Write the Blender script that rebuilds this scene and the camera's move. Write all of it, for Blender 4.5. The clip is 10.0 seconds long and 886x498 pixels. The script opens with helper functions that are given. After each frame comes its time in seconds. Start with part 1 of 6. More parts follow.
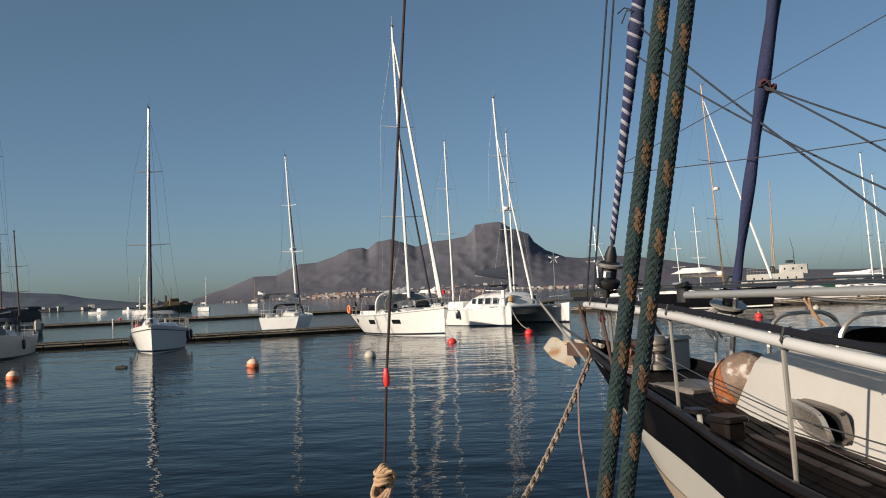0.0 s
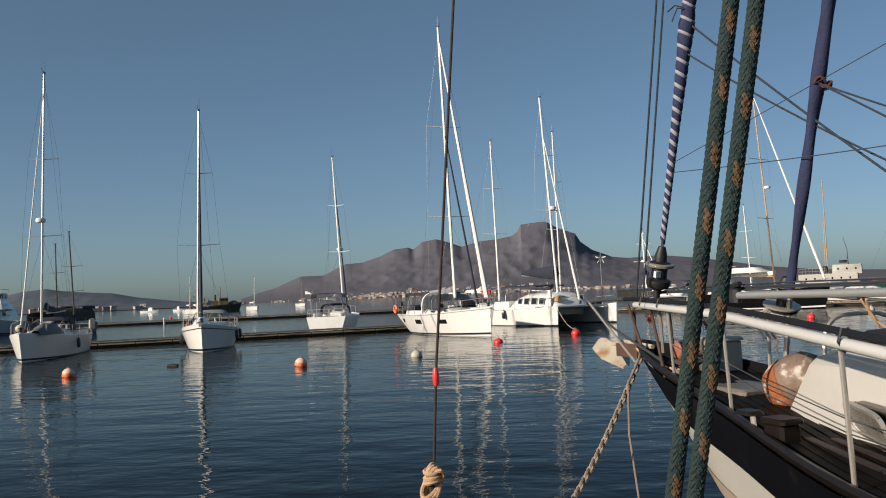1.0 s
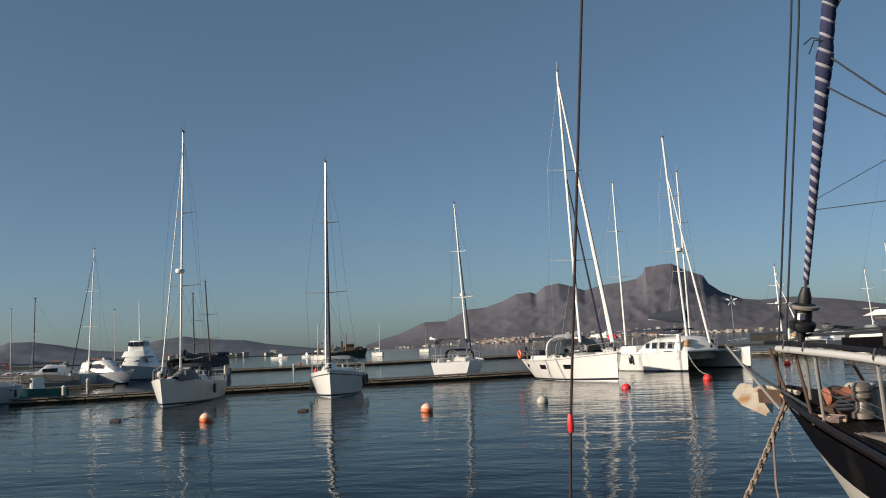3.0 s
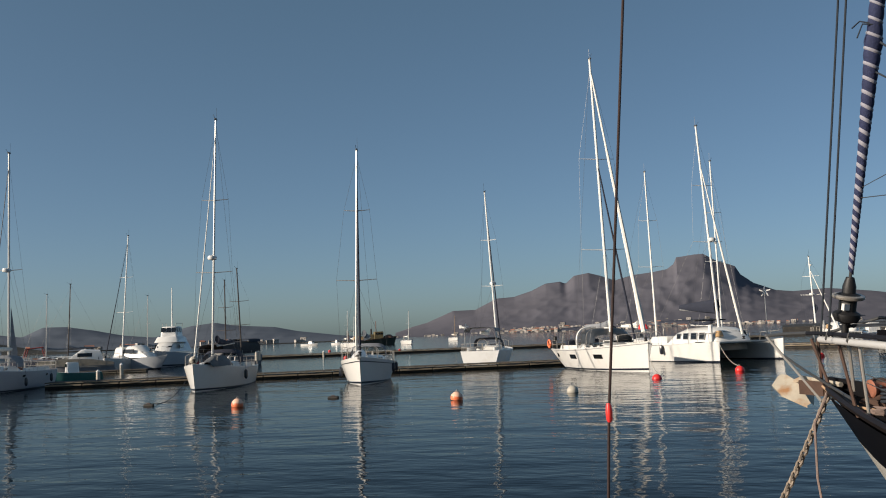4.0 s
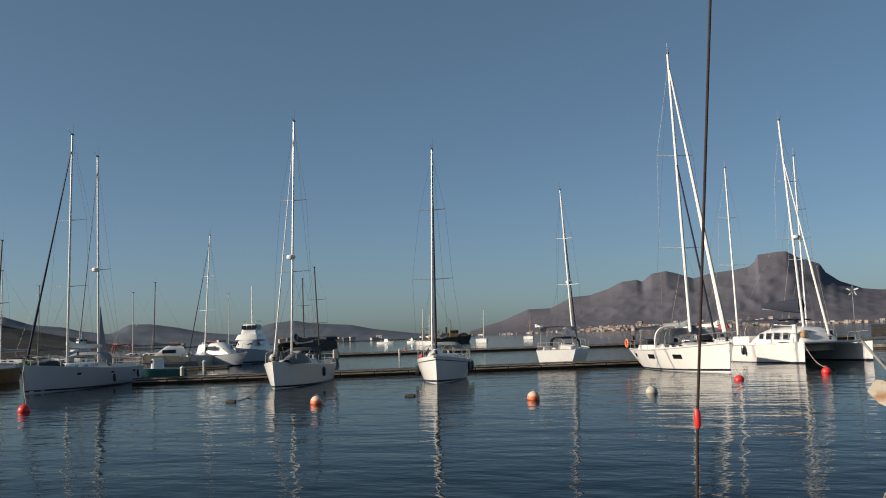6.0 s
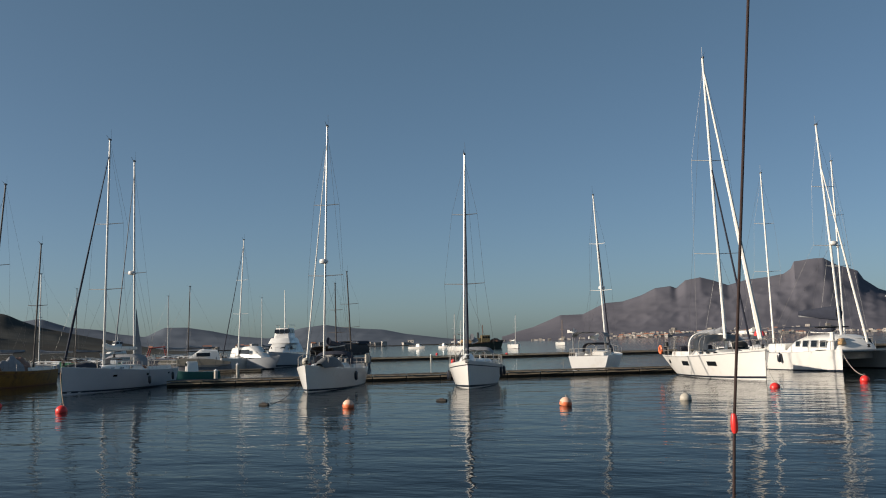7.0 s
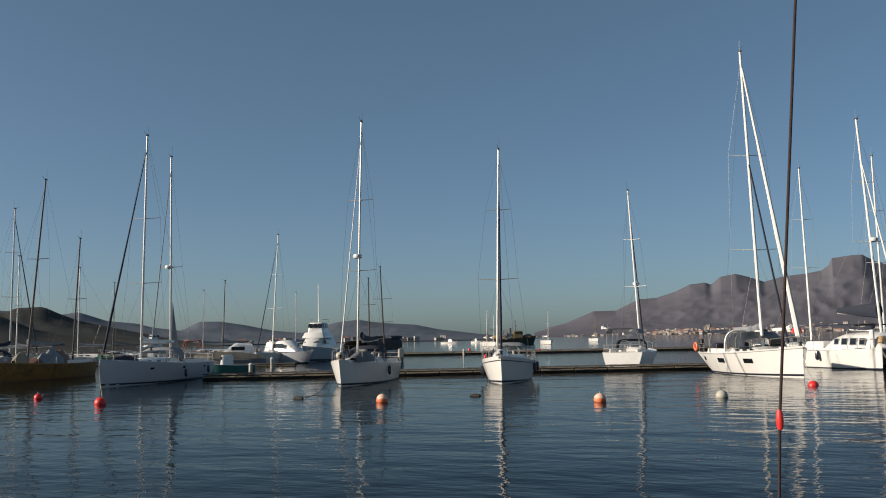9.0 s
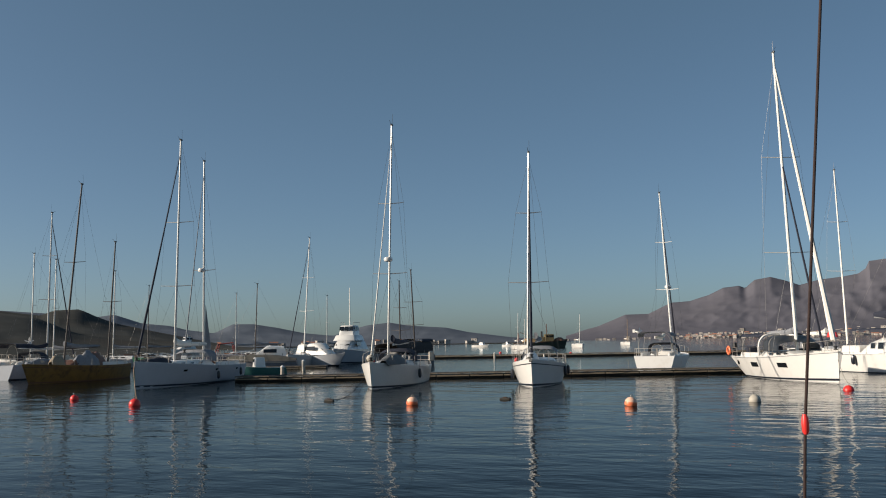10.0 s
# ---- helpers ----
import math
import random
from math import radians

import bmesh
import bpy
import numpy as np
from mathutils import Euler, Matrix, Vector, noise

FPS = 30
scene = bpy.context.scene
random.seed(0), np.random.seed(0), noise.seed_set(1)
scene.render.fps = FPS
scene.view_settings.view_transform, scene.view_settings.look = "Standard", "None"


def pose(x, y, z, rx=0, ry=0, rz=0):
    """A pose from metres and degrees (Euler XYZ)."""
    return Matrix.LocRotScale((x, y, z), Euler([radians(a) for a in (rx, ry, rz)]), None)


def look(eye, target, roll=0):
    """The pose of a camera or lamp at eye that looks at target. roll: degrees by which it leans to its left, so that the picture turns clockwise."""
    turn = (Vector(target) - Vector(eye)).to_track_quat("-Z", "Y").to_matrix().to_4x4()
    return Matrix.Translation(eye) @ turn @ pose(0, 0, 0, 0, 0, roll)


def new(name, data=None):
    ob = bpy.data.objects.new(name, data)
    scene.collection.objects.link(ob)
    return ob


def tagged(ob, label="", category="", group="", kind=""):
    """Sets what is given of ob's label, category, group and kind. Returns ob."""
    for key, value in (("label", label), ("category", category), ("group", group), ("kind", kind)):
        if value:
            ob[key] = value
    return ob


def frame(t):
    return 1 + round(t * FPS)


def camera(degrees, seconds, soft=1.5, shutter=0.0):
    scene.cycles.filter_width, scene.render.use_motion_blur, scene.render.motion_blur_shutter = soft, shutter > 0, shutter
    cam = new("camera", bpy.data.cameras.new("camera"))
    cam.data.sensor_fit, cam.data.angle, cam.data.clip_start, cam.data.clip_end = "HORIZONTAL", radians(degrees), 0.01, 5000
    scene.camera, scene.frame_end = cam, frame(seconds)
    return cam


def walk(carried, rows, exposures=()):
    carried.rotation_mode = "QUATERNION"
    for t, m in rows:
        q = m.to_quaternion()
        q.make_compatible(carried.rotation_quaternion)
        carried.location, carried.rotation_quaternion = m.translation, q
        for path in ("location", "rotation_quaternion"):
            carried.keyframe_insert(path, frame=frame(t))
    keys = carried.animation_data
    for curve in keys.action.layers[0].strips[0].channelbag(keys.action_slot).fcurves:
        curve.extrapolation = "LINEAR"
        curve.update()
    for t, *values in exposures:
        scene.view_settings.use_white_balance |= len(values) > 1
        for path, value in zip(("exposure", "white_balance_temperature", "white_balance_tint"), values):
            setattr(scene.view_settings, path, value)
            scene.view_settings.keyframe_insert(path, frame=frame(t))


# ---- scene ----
cam = camera(52.30, 10.0, soft=1.05)
PATH = [
    (0, pose(0.000, -0.000, 2.700, 92.75, 2.51, 0.00)),
    (0.5, pose(-0.029, -0.015, 2.697, 91.87, 2.30, 1.08)),
    (1, pose(-0.024, -0.018, 2.701, 92.87, 2.42, 2.90)),
    (1.5, pose(-0.031, -0.014, 2.710, 94.27, 2.88, 4.98)),
    (2, pose(-0.042, -0.012, 2.709, 95.02, 2.31, 6.72)),
    (2.5, pose(-0.057, -0.029, 2.710, 95.61, 2.94, 9.35)),
    (3, pose(-0.090, -0.019, 2.704, 96.07, 2.77, 10.68)),
    (4.5, pose(-0.179, 0.029, 2.696, 95.19, 2.37, 13.64)),
    (5, pose(-0.191, 0.024, 2.717, 95.33, 2.62, 14.94)),
    (5.5, pose(-0.210, 0.023, 2.740, 95.34, 2.23, 16.01)),
    (7, pose(-0.234, 0.025, 2.709, 95.89, 1.56, 19.23)),
    (7.5, pose(-0.278, 0.032, 2.712, 95.85, 0.91, 19.43)),
    (8, pose(-0.275, 0.032, 2.709, 95.76, 0.72, 19.86)),
    (8.5, pose(-0.280, 0.027, 2.709, 95.64, 0.88, 20.26)),
    (9, pose(-0.296, 0.016, 2.696, 95.65, 1.19, 21.27)),
    (9.5, pose(-0.279, 0.002, 2.702, 95.98, 1.55, 22.40)),
    (10, pose(-0.231, -0.016, 2.696, 95.88, 1.04, 23.23)),
]
walk(cam, PATH, [(0.0, 0.27, 6480, 10), (10.0, 0.27, 6480, 10)])

# ---- daylight: low warm sun from behind on the left, clear sky ----
SUN = Vector((-0.84, -0.54, 0.37)).normalized()
world = bpy.data.worlds.new("sky")
scene.world = world
world.use_nodes = True
wn = world.node_tree
sky = wn.nodes.new("ShaderNodeTexSky")
sky.sky_type = "NISHITA"
sky.sun_disc = False
sky.sun_elevation = math.asin(SUN.z)
sky.sun_rotation = math.atan2(SUN.x, SUN.y)
sky.air_density, sky.dust_density, sky.ozone_density = 0.65, 1.2, 2.6
bg = wn.nodes["Background"]
bg.inputs["Strength"].default_value = 0.087
haze = wn.nodes.new("ShaderNodeMix")
haze.data_type = "RGBA"
haze.inputs["Factor"].default_value = 0.25
haze.inputs["B"].default_value = (1.05, 2.00, 1.75, 1)
wn.links.new(sky.outputs["Color"], haze.inputs["A"])
wn.links.new(haze.outputs["Result"], bg.inputs["Color"])
sun = new("sun", bpy.data.lights.new("sun", "SUN"))
sun.data.energy, sun.data.angle, sun.data.color = 5.0, radians(0.6), (1.0, 0.87, 0.71)
sun.matrix_world = look(SUN * 100, (0, 0, 0))


# ---- materials ----
def mat(name, color, rough=0.5, metal=0.0, var=0.12, scale=3.0, fine=40.0, bump=0.0, dirt=None, coat=0.0, spec=0.5, stretch=(1, 1, 1), coord="Object", rnd=0.0):
    """Two scales of variation over one base colour, with optional dirt patches and relief."""
    m = bpy.data.materials.new(name)
    m.use_nodes = True
    n, l = m.node_tree.nodes, m.node_tree.links
    b = n["Principled BSDF"]
    b.inputs["Roughness"].default_value, b.inputs["Metallic"].default_value = rough, metal
    b.inputs["Coat Weight"].default_value = coat
    b.inputs["Specular IOR Level"].default_value = spec
    tc = n.new("ShaderNodeTexCoord")
    mp = n.new("ShaderNodeMapping")
    mp.inputs["Scale"].default_value = stretch
    l.new(tc.outputs[coord], mp.inputs[0])
    big, small = n.new("ShaderNodeTexNoise"), n.new("ShaderNodeTexNoise")
    for t, s in ((big, scale), (small, fine)):
        t.inputs["Scale"].default_value = s
        t.inputs["Detail"].default_value = 4
        l.new(mp.outputs[0], t.inputs["Vector"])
    add = n.new("ShaderNodeMath")
    add.operation = "MULTIPLY_ADD"
    l.new(small.outputs["Fac"], add.inputs[0])
    add.inputs[1].default_value = 0.5
    l.new(big.outputs["Fac"], add.inputs[2])
    ramp = n.new("ShaderNodeMapRange")
    ramp.inputs["From Min"].default_value, ramp.inputs["From Max"].default_value = 0.4, 1.1
    ramp.inputs["To Min"].default_value, ramp.inputs["To Max"].default_value = 1 - var, 1 + var
    l.new(add.outputs[0], ramp.inputs["Value"])
    mul = n.new("ShaderNodeVectorMath")
    mul.operation = "SCALE"
    mul.inputs[0].default_value = color[:3]
    l.new(ramp.outputs[0], mul.inputs["Scale"])
    out = mul.outputs[0]
    if rnd:
        oi = n.new("ShaderNodeObjectInfo")
        r2 = n.new("ShaderNodeMapRange")
        r2.inputs["To Min"].default_value, r2.inputs["To Max"].default_value = 1 - rnd, 1 + rnd
        l.new(oi.outputs["Random"], r2.inputs["Value"])
        m2 = n.new("ShaderNodeVectorMath")
        m2.operation = "SCALE"
        l.new(out, m2.inputs[0])
        l.new(r2.outputs[0], m2.inputs["Scale"])
        out = m2.outputs[0]
    if dirt:
        col, lo, hi, ds = dirt
        dn = n.new("ShaderNodeTexNoise")
        dn.inputs["Scale"].default_value, dn.inputs["Detail"].default_value = ds, 6
        l.new(mp.outputs[0], dn.inputs["Vector"])
        dr = n.new("ShaderNodeMapRange")
        dr.inputs["From Min"].default_value, dr.inputs["From Max"].default_value = lo, hi
        l.new(dn.outputs["Fac"], dr.inputs["Value"])
        mx = n.new("ShaderNodeMix")
        mx.data_type = "RGBA"
        l.new(dr.outputs[0], mx.inputs["Factor"])
        l.new(out, mx.inputs["A"])
        mx.inputs["B"].default_value = (*col, 1)
        out = mx.outputs["Result"]
    l.new(out, b.inputs["Base Color"])
    if bump:
        bp = n.new("ShaderNodeBump")
        bp.inputs["Strength"].default_value, bp.inputs["Distance"].default_value = min(1, bump), 0.01
        l.new(add.outputs[0], bp.inputs["Height"])
        l.new(bp.outputs[0], b.inputs["Normal"])
    return m


GEL = mat("white_gelcoat", (0.69, 0.68, 0.655), 0.28, var=0.05, scale=0.7, fine=6, dirt=((0.60, 0.56, 0.50), 0.60, 0.82, 1.1), coat=0.3)
GELB = mat("bluish_gelcoat", (0.47, 0.49, 0.52), 0.3, var=0.05, scale=0.7, fine=6, coat=0.3)
CREAM = mat("cream_paint", (0.40, 0.385, 0.35), 0.45, var=0.06, scale=1.2, fine=12, dirt=((0.45, 0.38, 0.30), 0.62, 0.85, 2.5))
DECK = mat("grey_nonskid_deck", (0.55, 0.54, 0.50), 0.7, var=0.1, scale=1.5, fine=30)
NAVY = mat("navy_paint", (0.012, 0.016, 0.028), 0.3, var=0.2, scale=1.0, fine=10, coat=0.2)
BLACK = mat("black_rubber", (0.012, 0.012, 0.013), 0.55, var=0.3)
BLACKHULL = mat("black_hull_paint", (0.0035, 0.0035, 0.005), 0.5, var=0.3, scale=0.8, fine=14, spec=0.10, dirt=((0.02, 0.018, 0.016), 0.62, 0.85, 2.0))
GLASS = mat("smoked_glass", (0.01, 0.012, 0.014), 0.06, var=0.2)
ALU = mat("anodised_aluminium", (0.42, 0.42, 0.41), 0.38, 0.6, var=0.06, scale=0.8, fine=9)
WHITEM = mat("white_painted_mast", (0.80, 0.79, 0.75), 0.35, var=0.05, scale=0.5, fine=6)
DARKMAST = mat("dark_spar_paint", (0.05, 0.04, 0.035), 0.45, var=0.2, scale=0.6, fine=8)
TANMAST = mat("varnished_spar", (0.42, 0.27, 0.13), 0.35, var=0.2, scale=1.0, fine=14, coat=0.3)
STEEL = mat("stainless_steel", (0.50, 0.46, 0.41), 0.33, 0.65, var=0.08, scale=6, fine=60)
WIRE = mat("rigging_wire", (0.10, 0.10, 0.10), 0.45, 0.6, var=0.1)
SAILW = mat("furled_white_sail", (0.76, 0.73, 0.67), 0.8, var=0.08, scale=2, fine=14, bump=0.3)
SAILN = mat("navy_sail_cover", (0.015, 0.019, 0.035), 0.85, var=0.25, scale=3, fine=30, bump=0.3)
SAILG = mat("grey_canvas", (0.20, 0.21, 0.23), 0.85, var=0.15, scale=3, fine=30, bump=0.3)
BLUEC = mat("blue_canvas", (0.016, 0.022, 0.066), 0.85, var=0.30, scale=5, fine=45, bump=0.9)
PALEC = mat("pale_lavender_canvas", (0.27, 0.265, 0.31), 0.85, var=0.12, scale=6, fine=40, bump=0.4)
ORANGE = mat("orange_plastic", (0.85, 0.20, 0.08), 0.45, var=0.1, scale=4, fine=20, dirt=((0.6, 0.42, 0.33), 0.55, 0.75, 5.0))
PALEOR = mat("pale_orange", (0.80, 0.50, 0.36), 0.6, var=0.12, scale=5, fine=25)
DULLRED = mat("dull_red_steel_paint", (0.24, 0.035, 0.03), 0.6, var=0.25, scale=1.0, fine=8)
RED = mat("red_plastic", (0.72, 0.035, 0.03), 0.4, var=0.1, scale=4, fine=20)
BUOYW = mat("dull_white_plastic", (0.42, 0.39, 0.33), 0.55, var=0.12, scale=4, fine=20)
GREENP = mat("green_hull_paint", (0.03, 0.14, 0.075), 0.4, var=0.15, scale=0.8, fine=8)
OCHRE = mat("ochre_hull_paint", (0.23, 0.125, 0.03), 0.5, var=0.25, scale=1.4, fine=9, dirt=((0.10, 0.055, 0.022), 0.50, 0.70, 1.9))
BROWNH = mat("brown_hull_paint", (0.16, 0.075, 0.045), 0.55, var=0.15, scale=0.8, fine=9)
PLANK = mat("grey_weathered_plank", (0.060, 0.052, 0.042), 0.85, var=0.2, scale=1.2, fine=18, bump=0.4, stretch=(1, 6, 1), rnd=0.22)
FLOAT = mat("dark_pontoon_float", (0.018, 0.016, 0.014), 0.8, var=0.3, scale=1.0, fine=12, dirt=((0.05, 0.042, 0.028), 0.5, 0.75, 2.0))
RUBRAIL = mat("pale_timber_rail", (0.27, 0.22, 0.155), 0.8, var=0.2, scale=1.0, fine=14, bump=0.3, rnd=0.12)
# TEAK and VARN near black: shade on the deck is put into their colour.
TEAK = mat("shade_dark_teak", (0.0045, 0.0032, 0.0028), 0.65, spec=0.14, var=0.3, scale=2.5, fine=30, bump=0.3, stretch=(8, 1, 1), dirt=((0.014, 0.0085, 0.007), 0.56, 0.8, 1.3))
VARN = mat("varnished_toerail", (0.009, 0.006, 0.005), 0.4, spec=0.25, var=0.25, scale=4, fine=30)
RUST = mat("rust_stained_float", (0.17, 0.115, 0.085), 0.7, var=0.55, scale=7, fine=40, bump=0.7, dirt=((0.46, 0.42, 0.37), 0.57, 0.63, 7.0))
RUSTO = mat("orange_rust", (0.24, 0.075, 0.025), 0.85, var=0.5, scale=14, fine=70, bump=0.8, dirt=((0.40, 0.33, 0.27), 0.55, 0.66, 12.0))
DULLST = mat("weathered_steel_tube", (0.20, 0.175, 0.15), 0.45, 0.5, var=0.25, scale=9, fine=60, dirt=((0.12, 0.06, 0.03), 0.6, 0.8, 9.0))
RUSTM = mat("rusty_iron", (0.065, 0.035, 0.024), 0.85, var=0.3, scale=8, fine=60, bump=0.5)
GALV = mat("galvanised_iron", (0.44, 0.39, 0.31), 0.6, 0.15, var=0.15, scale=8, fine=50, bump=0.2, dirt=((0.32, 0.17, 0.08), 0.52, 0.7, 6.0))
GREYC = mat("grey_box_plastic", (0.36, 0.34, 0.30), 0.6, var=0.1, scale=5, fine=30)
ROPET = mat("tan_laid_rope", (0.42, 0.27, 0.16), 0.9, var=0.25, scale=20, fine=120, bump=0.6)
ROPEP = mat("faded_pink_rope", (0.20, 0.145, 0.125), 0.9, var=0.2, scale=20, fine=120, bump=0.6)
ROPEK = mat("dark_brown_rope", (0.032, 0.017, 0.015), 0.85, var=0.3, scale=14, fine=90, bump=0.6)
ROPEN = mat("dark_slate_rope", (0.018, 0.024, 0.034), 0.85, var=0.25, scale=20, fine=90, bump=0.4)
# Both braid colours darkened throughout to carry the shade on the lower ropes.
GREENR = mat("shade_darkened_green_braid", (0.0065, 0.021, 0.0215), 0.8, var=0.35, scale=25, fine=220, bump=0.8)
GOLDR = mat("ochre_braid_fleck", (0.090, 0.052, 0.026), 0.85, var=0.3, scale=25, fine=220, bump=0.8)
STUCCO = mat("pale_house_plaster", (0.36, 0.33, 0.30), 0.9, var=0.1, scale=0.05, fine=0.6, rnd=0.5)
ROOFT = mat("terracotta_roof", (0.36, 0.16, 0.10), 0.9, var=0.15, scale=0.1, fine=1.0, rnd=0.2)
WINDOWD = mat("dark_house_window", (0.04, 0.045, 0.055), 0.3, var=0.2)
# Mauve-grey base: distance haze over the rock is put into the colour.
HILL = mat("hazed_rock_mountain", (0.122, 0.120, 0.142), 1.0, var=0.07, scale=0.004, fine=0.03, spec=0.0, dirt=((0.113, 0.111, 0.130), 0.42, 0.70, 0.006))
# Far hills: the blue of the haze is painted into their base colour.
HILLF = mat("haze_blue_hills", (0.105, 0.122, 0.150), 1.0, var=0.15, scale=0.006, fine=0.05, spec=0.0)
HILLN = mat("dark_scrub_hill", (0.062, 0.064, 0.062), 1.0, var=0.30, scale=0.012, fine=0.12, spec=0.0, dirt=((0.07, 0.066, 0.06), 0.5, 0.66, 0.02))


def water_material():
    m = bpy.data.materials.new("harbour_water")
    m.use_nodes = True
    n, l = m.node_tree.nodes, m.node_tree.links
    b = n["Principled BSDF"]
    b.inputs["Roughness"].default_value = 0.045
    b.inputs["IOR"].default_value = 1.333
    b.inputs["Specular IOR Level"].default_value = 0.045
    geo = n.new("ShaderNodeNewGeometry")
    var = n.new("ShaderNodeTexNoise")
    var.inputs["Scale"].default_value, var.inputs["Detail"].default_value = 0.02, 3
    l.new(geo.outputs["Position"], var.inputs["Vector"])
    cr = n.new("ShaderNodeValToRGB")
    cr.color_ramp.elements[0].position, cr.color_ramp.elements[0].color = 0.3, (0.0010, 0.0032, 0.0037, 1)
    cr.color_ramp.elements[1].position, cr.color_ramp.elements[1].color = 0.7, (0.0015, 0.0047, 0.0055, 1)
    l.new(var.outputs["Fac"], cr.inputs[0])
    l.new(cr.outputs[0], b.inputs["Base Color"])
    prev = None
    for scale, stretch, dist, detail in ((0.35, (0.55, 1.0, 1), 0.066, 2), (1.6, (0.6, 1.0, 1), 0.024, 2), (5.5, (0.7, 1.0, 1), 0.004, 2)):
        mp = n.new("ShaderNodeMapping")
        mp.inputs["Rotation"].default_value = (0, 0, 0.2)
        mp.inputs["Scale"].default_value = stretch
        l.new(geo.outputs["Position"], mp.inputs[0])
        t = n.new("ShaderNodeTexNoise")
        t.inputs["Scale"].default_value, t.inputs["Detail"].default_value = scale, detail
        l.new(mp.outputs[0], t.inputs["Vector"])
        bp = n.new("ShaderNodeBump")
        bp.inputs["Strength"].default_value, bp.inputs["Distance"].default_value = 1.0, dist
        l.new(t.outputs["Fac"], bp.inputs["Height"])
        if prev:
            l.new(prev.outputs[0], bp.inputs["Normal"])
        prev = bp
    l.new(prev.outputs[0], b.inputs["Normal"])
    return m


WATER = water_material()


# ---- mesh building ----
class Geo:
    """A list of vertices and faces to which simple solids are added."""

    def __init__(self):
        self.v, self.f = [], []

    def grid(self, rows, close=False, cap=False):
        n0, w = len(self.v), len(rows[0])
        for r in rows:
            self.v += [tuple(p) for p in r]
        for i in range(len(rows) - 1):
            for j in range(w if close else w - 1):
                k = (j + 1) % w
                self.f.append((n0 + i * w + j, n0 + i * w + k, n0 + (i + 1) * w + k, n0 + (i + 1) * w + j))
        if cap:
            self.f.append(tuple(n0 + j for j in reversed(range(w))))
            self.f.append(tuple(n0 + (len(rows) - 1) * w + j for j in range(w)))
        return self

    def tube(self, pts, r, n=6, r2=None):
        pts = [Vector(p) for p in pts]
        rows, side = [], None
        for i, p in enumerate(pts):
            d = (pts[min(i + 1, len(pts) - 1)] - pts[max(i - 1, 0)]).normalized()
            if side is None:
                side = d.cross(Vector((0.13, 0.92, 0.31))).normalized()
            side = (side - d * side.dot(d)).normalized()
            up = d.cross(side)
            u = i / max(1, len(pts) - 1)
            rad = r if r2 is None else r + (r2 - r) * u
            rows.append([p + (side * math.cos(a) + up * math.sin(a)) * rad for a in (2 * math.pi * k / n for k in range(n))])
        return self.grid(rows, True, True)

    def box(self, c, s, bev=0.0, taper=1.0, lean=0.0):
        """A box with chamfered upright edges, its top scaled by taper and shifted by lean along x."""
        hx, hy, hz = s[0] / 2, s[1] / 2, s[2] / 2
        b = min(bev, hx * 0.9, hy * 0.9)
        ring = [(-hx + b, -hy), (hx - b, -hy), (hx, -hy + b), (hx, hy - b), (hx - b, hy), (-hx + b, hy), (-hx, hy - b), (-hx, -hy + b)] if b else [(-hx, -hy), (hx, -hy), (hx, hy), (-hx, hy)]
        rows = []
        for z, k, e in ((-hz, 1, 0), (hz - b * 0.6, 1 + (taper - 1) * 0.92, lean), (hz, taper * (1 - (b / max(hx, hy)) * 0.6), lean)) if b else ((-hz, 1, 0), (hz, taper, lean)):
            rows.append([(c[0] + x * k + e, c[1] + y * k, c[2] + z) for x, y in ring])
        return self.grid(rows, True, True)

    def lathe(self, prof, n=12, at=(0, 0, 0), axis="z"):
        rows = []
        for r, h in prof:
            row = []
            for k in range(n):
                a = 2 * math.pi * k / n
                p = (r * math.cos(a), r * math.sin(a), h)
                if axis == "x":
                    p = (h, p[0], p[1])
                elif axis == "y":
                    p = (p[0], h, p[1])
                row.append((p[0] + at[0], p[1] + at[1], p[2] + at[2]))
            rows.append(row)
        return self.grid(rows, True, True)

    def ball(self, c, r, n=12, squash=1.0):
        m = n // 2
        return self.lathe([(max(r * math.sin(math.pi * k / m), 0.001), -r * squash * math.cos(math.pi * k / m)) for k in range(m + 1)], n, c)

    def moved(self, m):
        self.v = [tuple(m @ Vector(p)) for p in self.v]
        return self


def part(name, geo, material, parent=None, label="", smooth=True):
    me = bpy.data.meshes.new(name)
    me.from_pydata(geo.v, [], geo.f)
    bm = bmesh.new()
    bm.from_mesh(me)
    bmesh.ops.recalc_face_normals(bm, faces=bm.faces)
    bm.to_mesh(me)
    bm.free()
    if smooth:
        me.shade_smooth()
        me.set_sharp_from_angle(angle=radians(38))
    me.materials.append(material)
    ob = new(name, me)
    ob.parent = parent
    if label:
        tagged(ob, label)
    return ob


def thing(name, label, category, group="", m=None):
    ob = new(name)
    ob.empty_display_size = 0.2
    if m is not None:
        ob.matrix_basis = m
    return tagged(ob, label, category, group)


def structure(ob, label, category):
    return tagged(ob, label, category, kind="structure")


def arc_pts(a, b, sag, n=10):
    """Points on a line from a to b that hangs by sag in its middle."""
    a, b = Vector(a), Vector(b)
    return [a.lerp(b, i / n) - Vector((0, 0, sag * 4 * (i / n) * (1 - i / n))) for i in range(n + 1)]


def heading(x, y, hx, hy, z=0.0, heel=0.0):
    """Pose of a boat whose stem stands at x, y on the water and whose bow points along hx, hy."""
    return pose(x, y, z, heel, 0, math.degrees(math.atan2(hy, hx)))


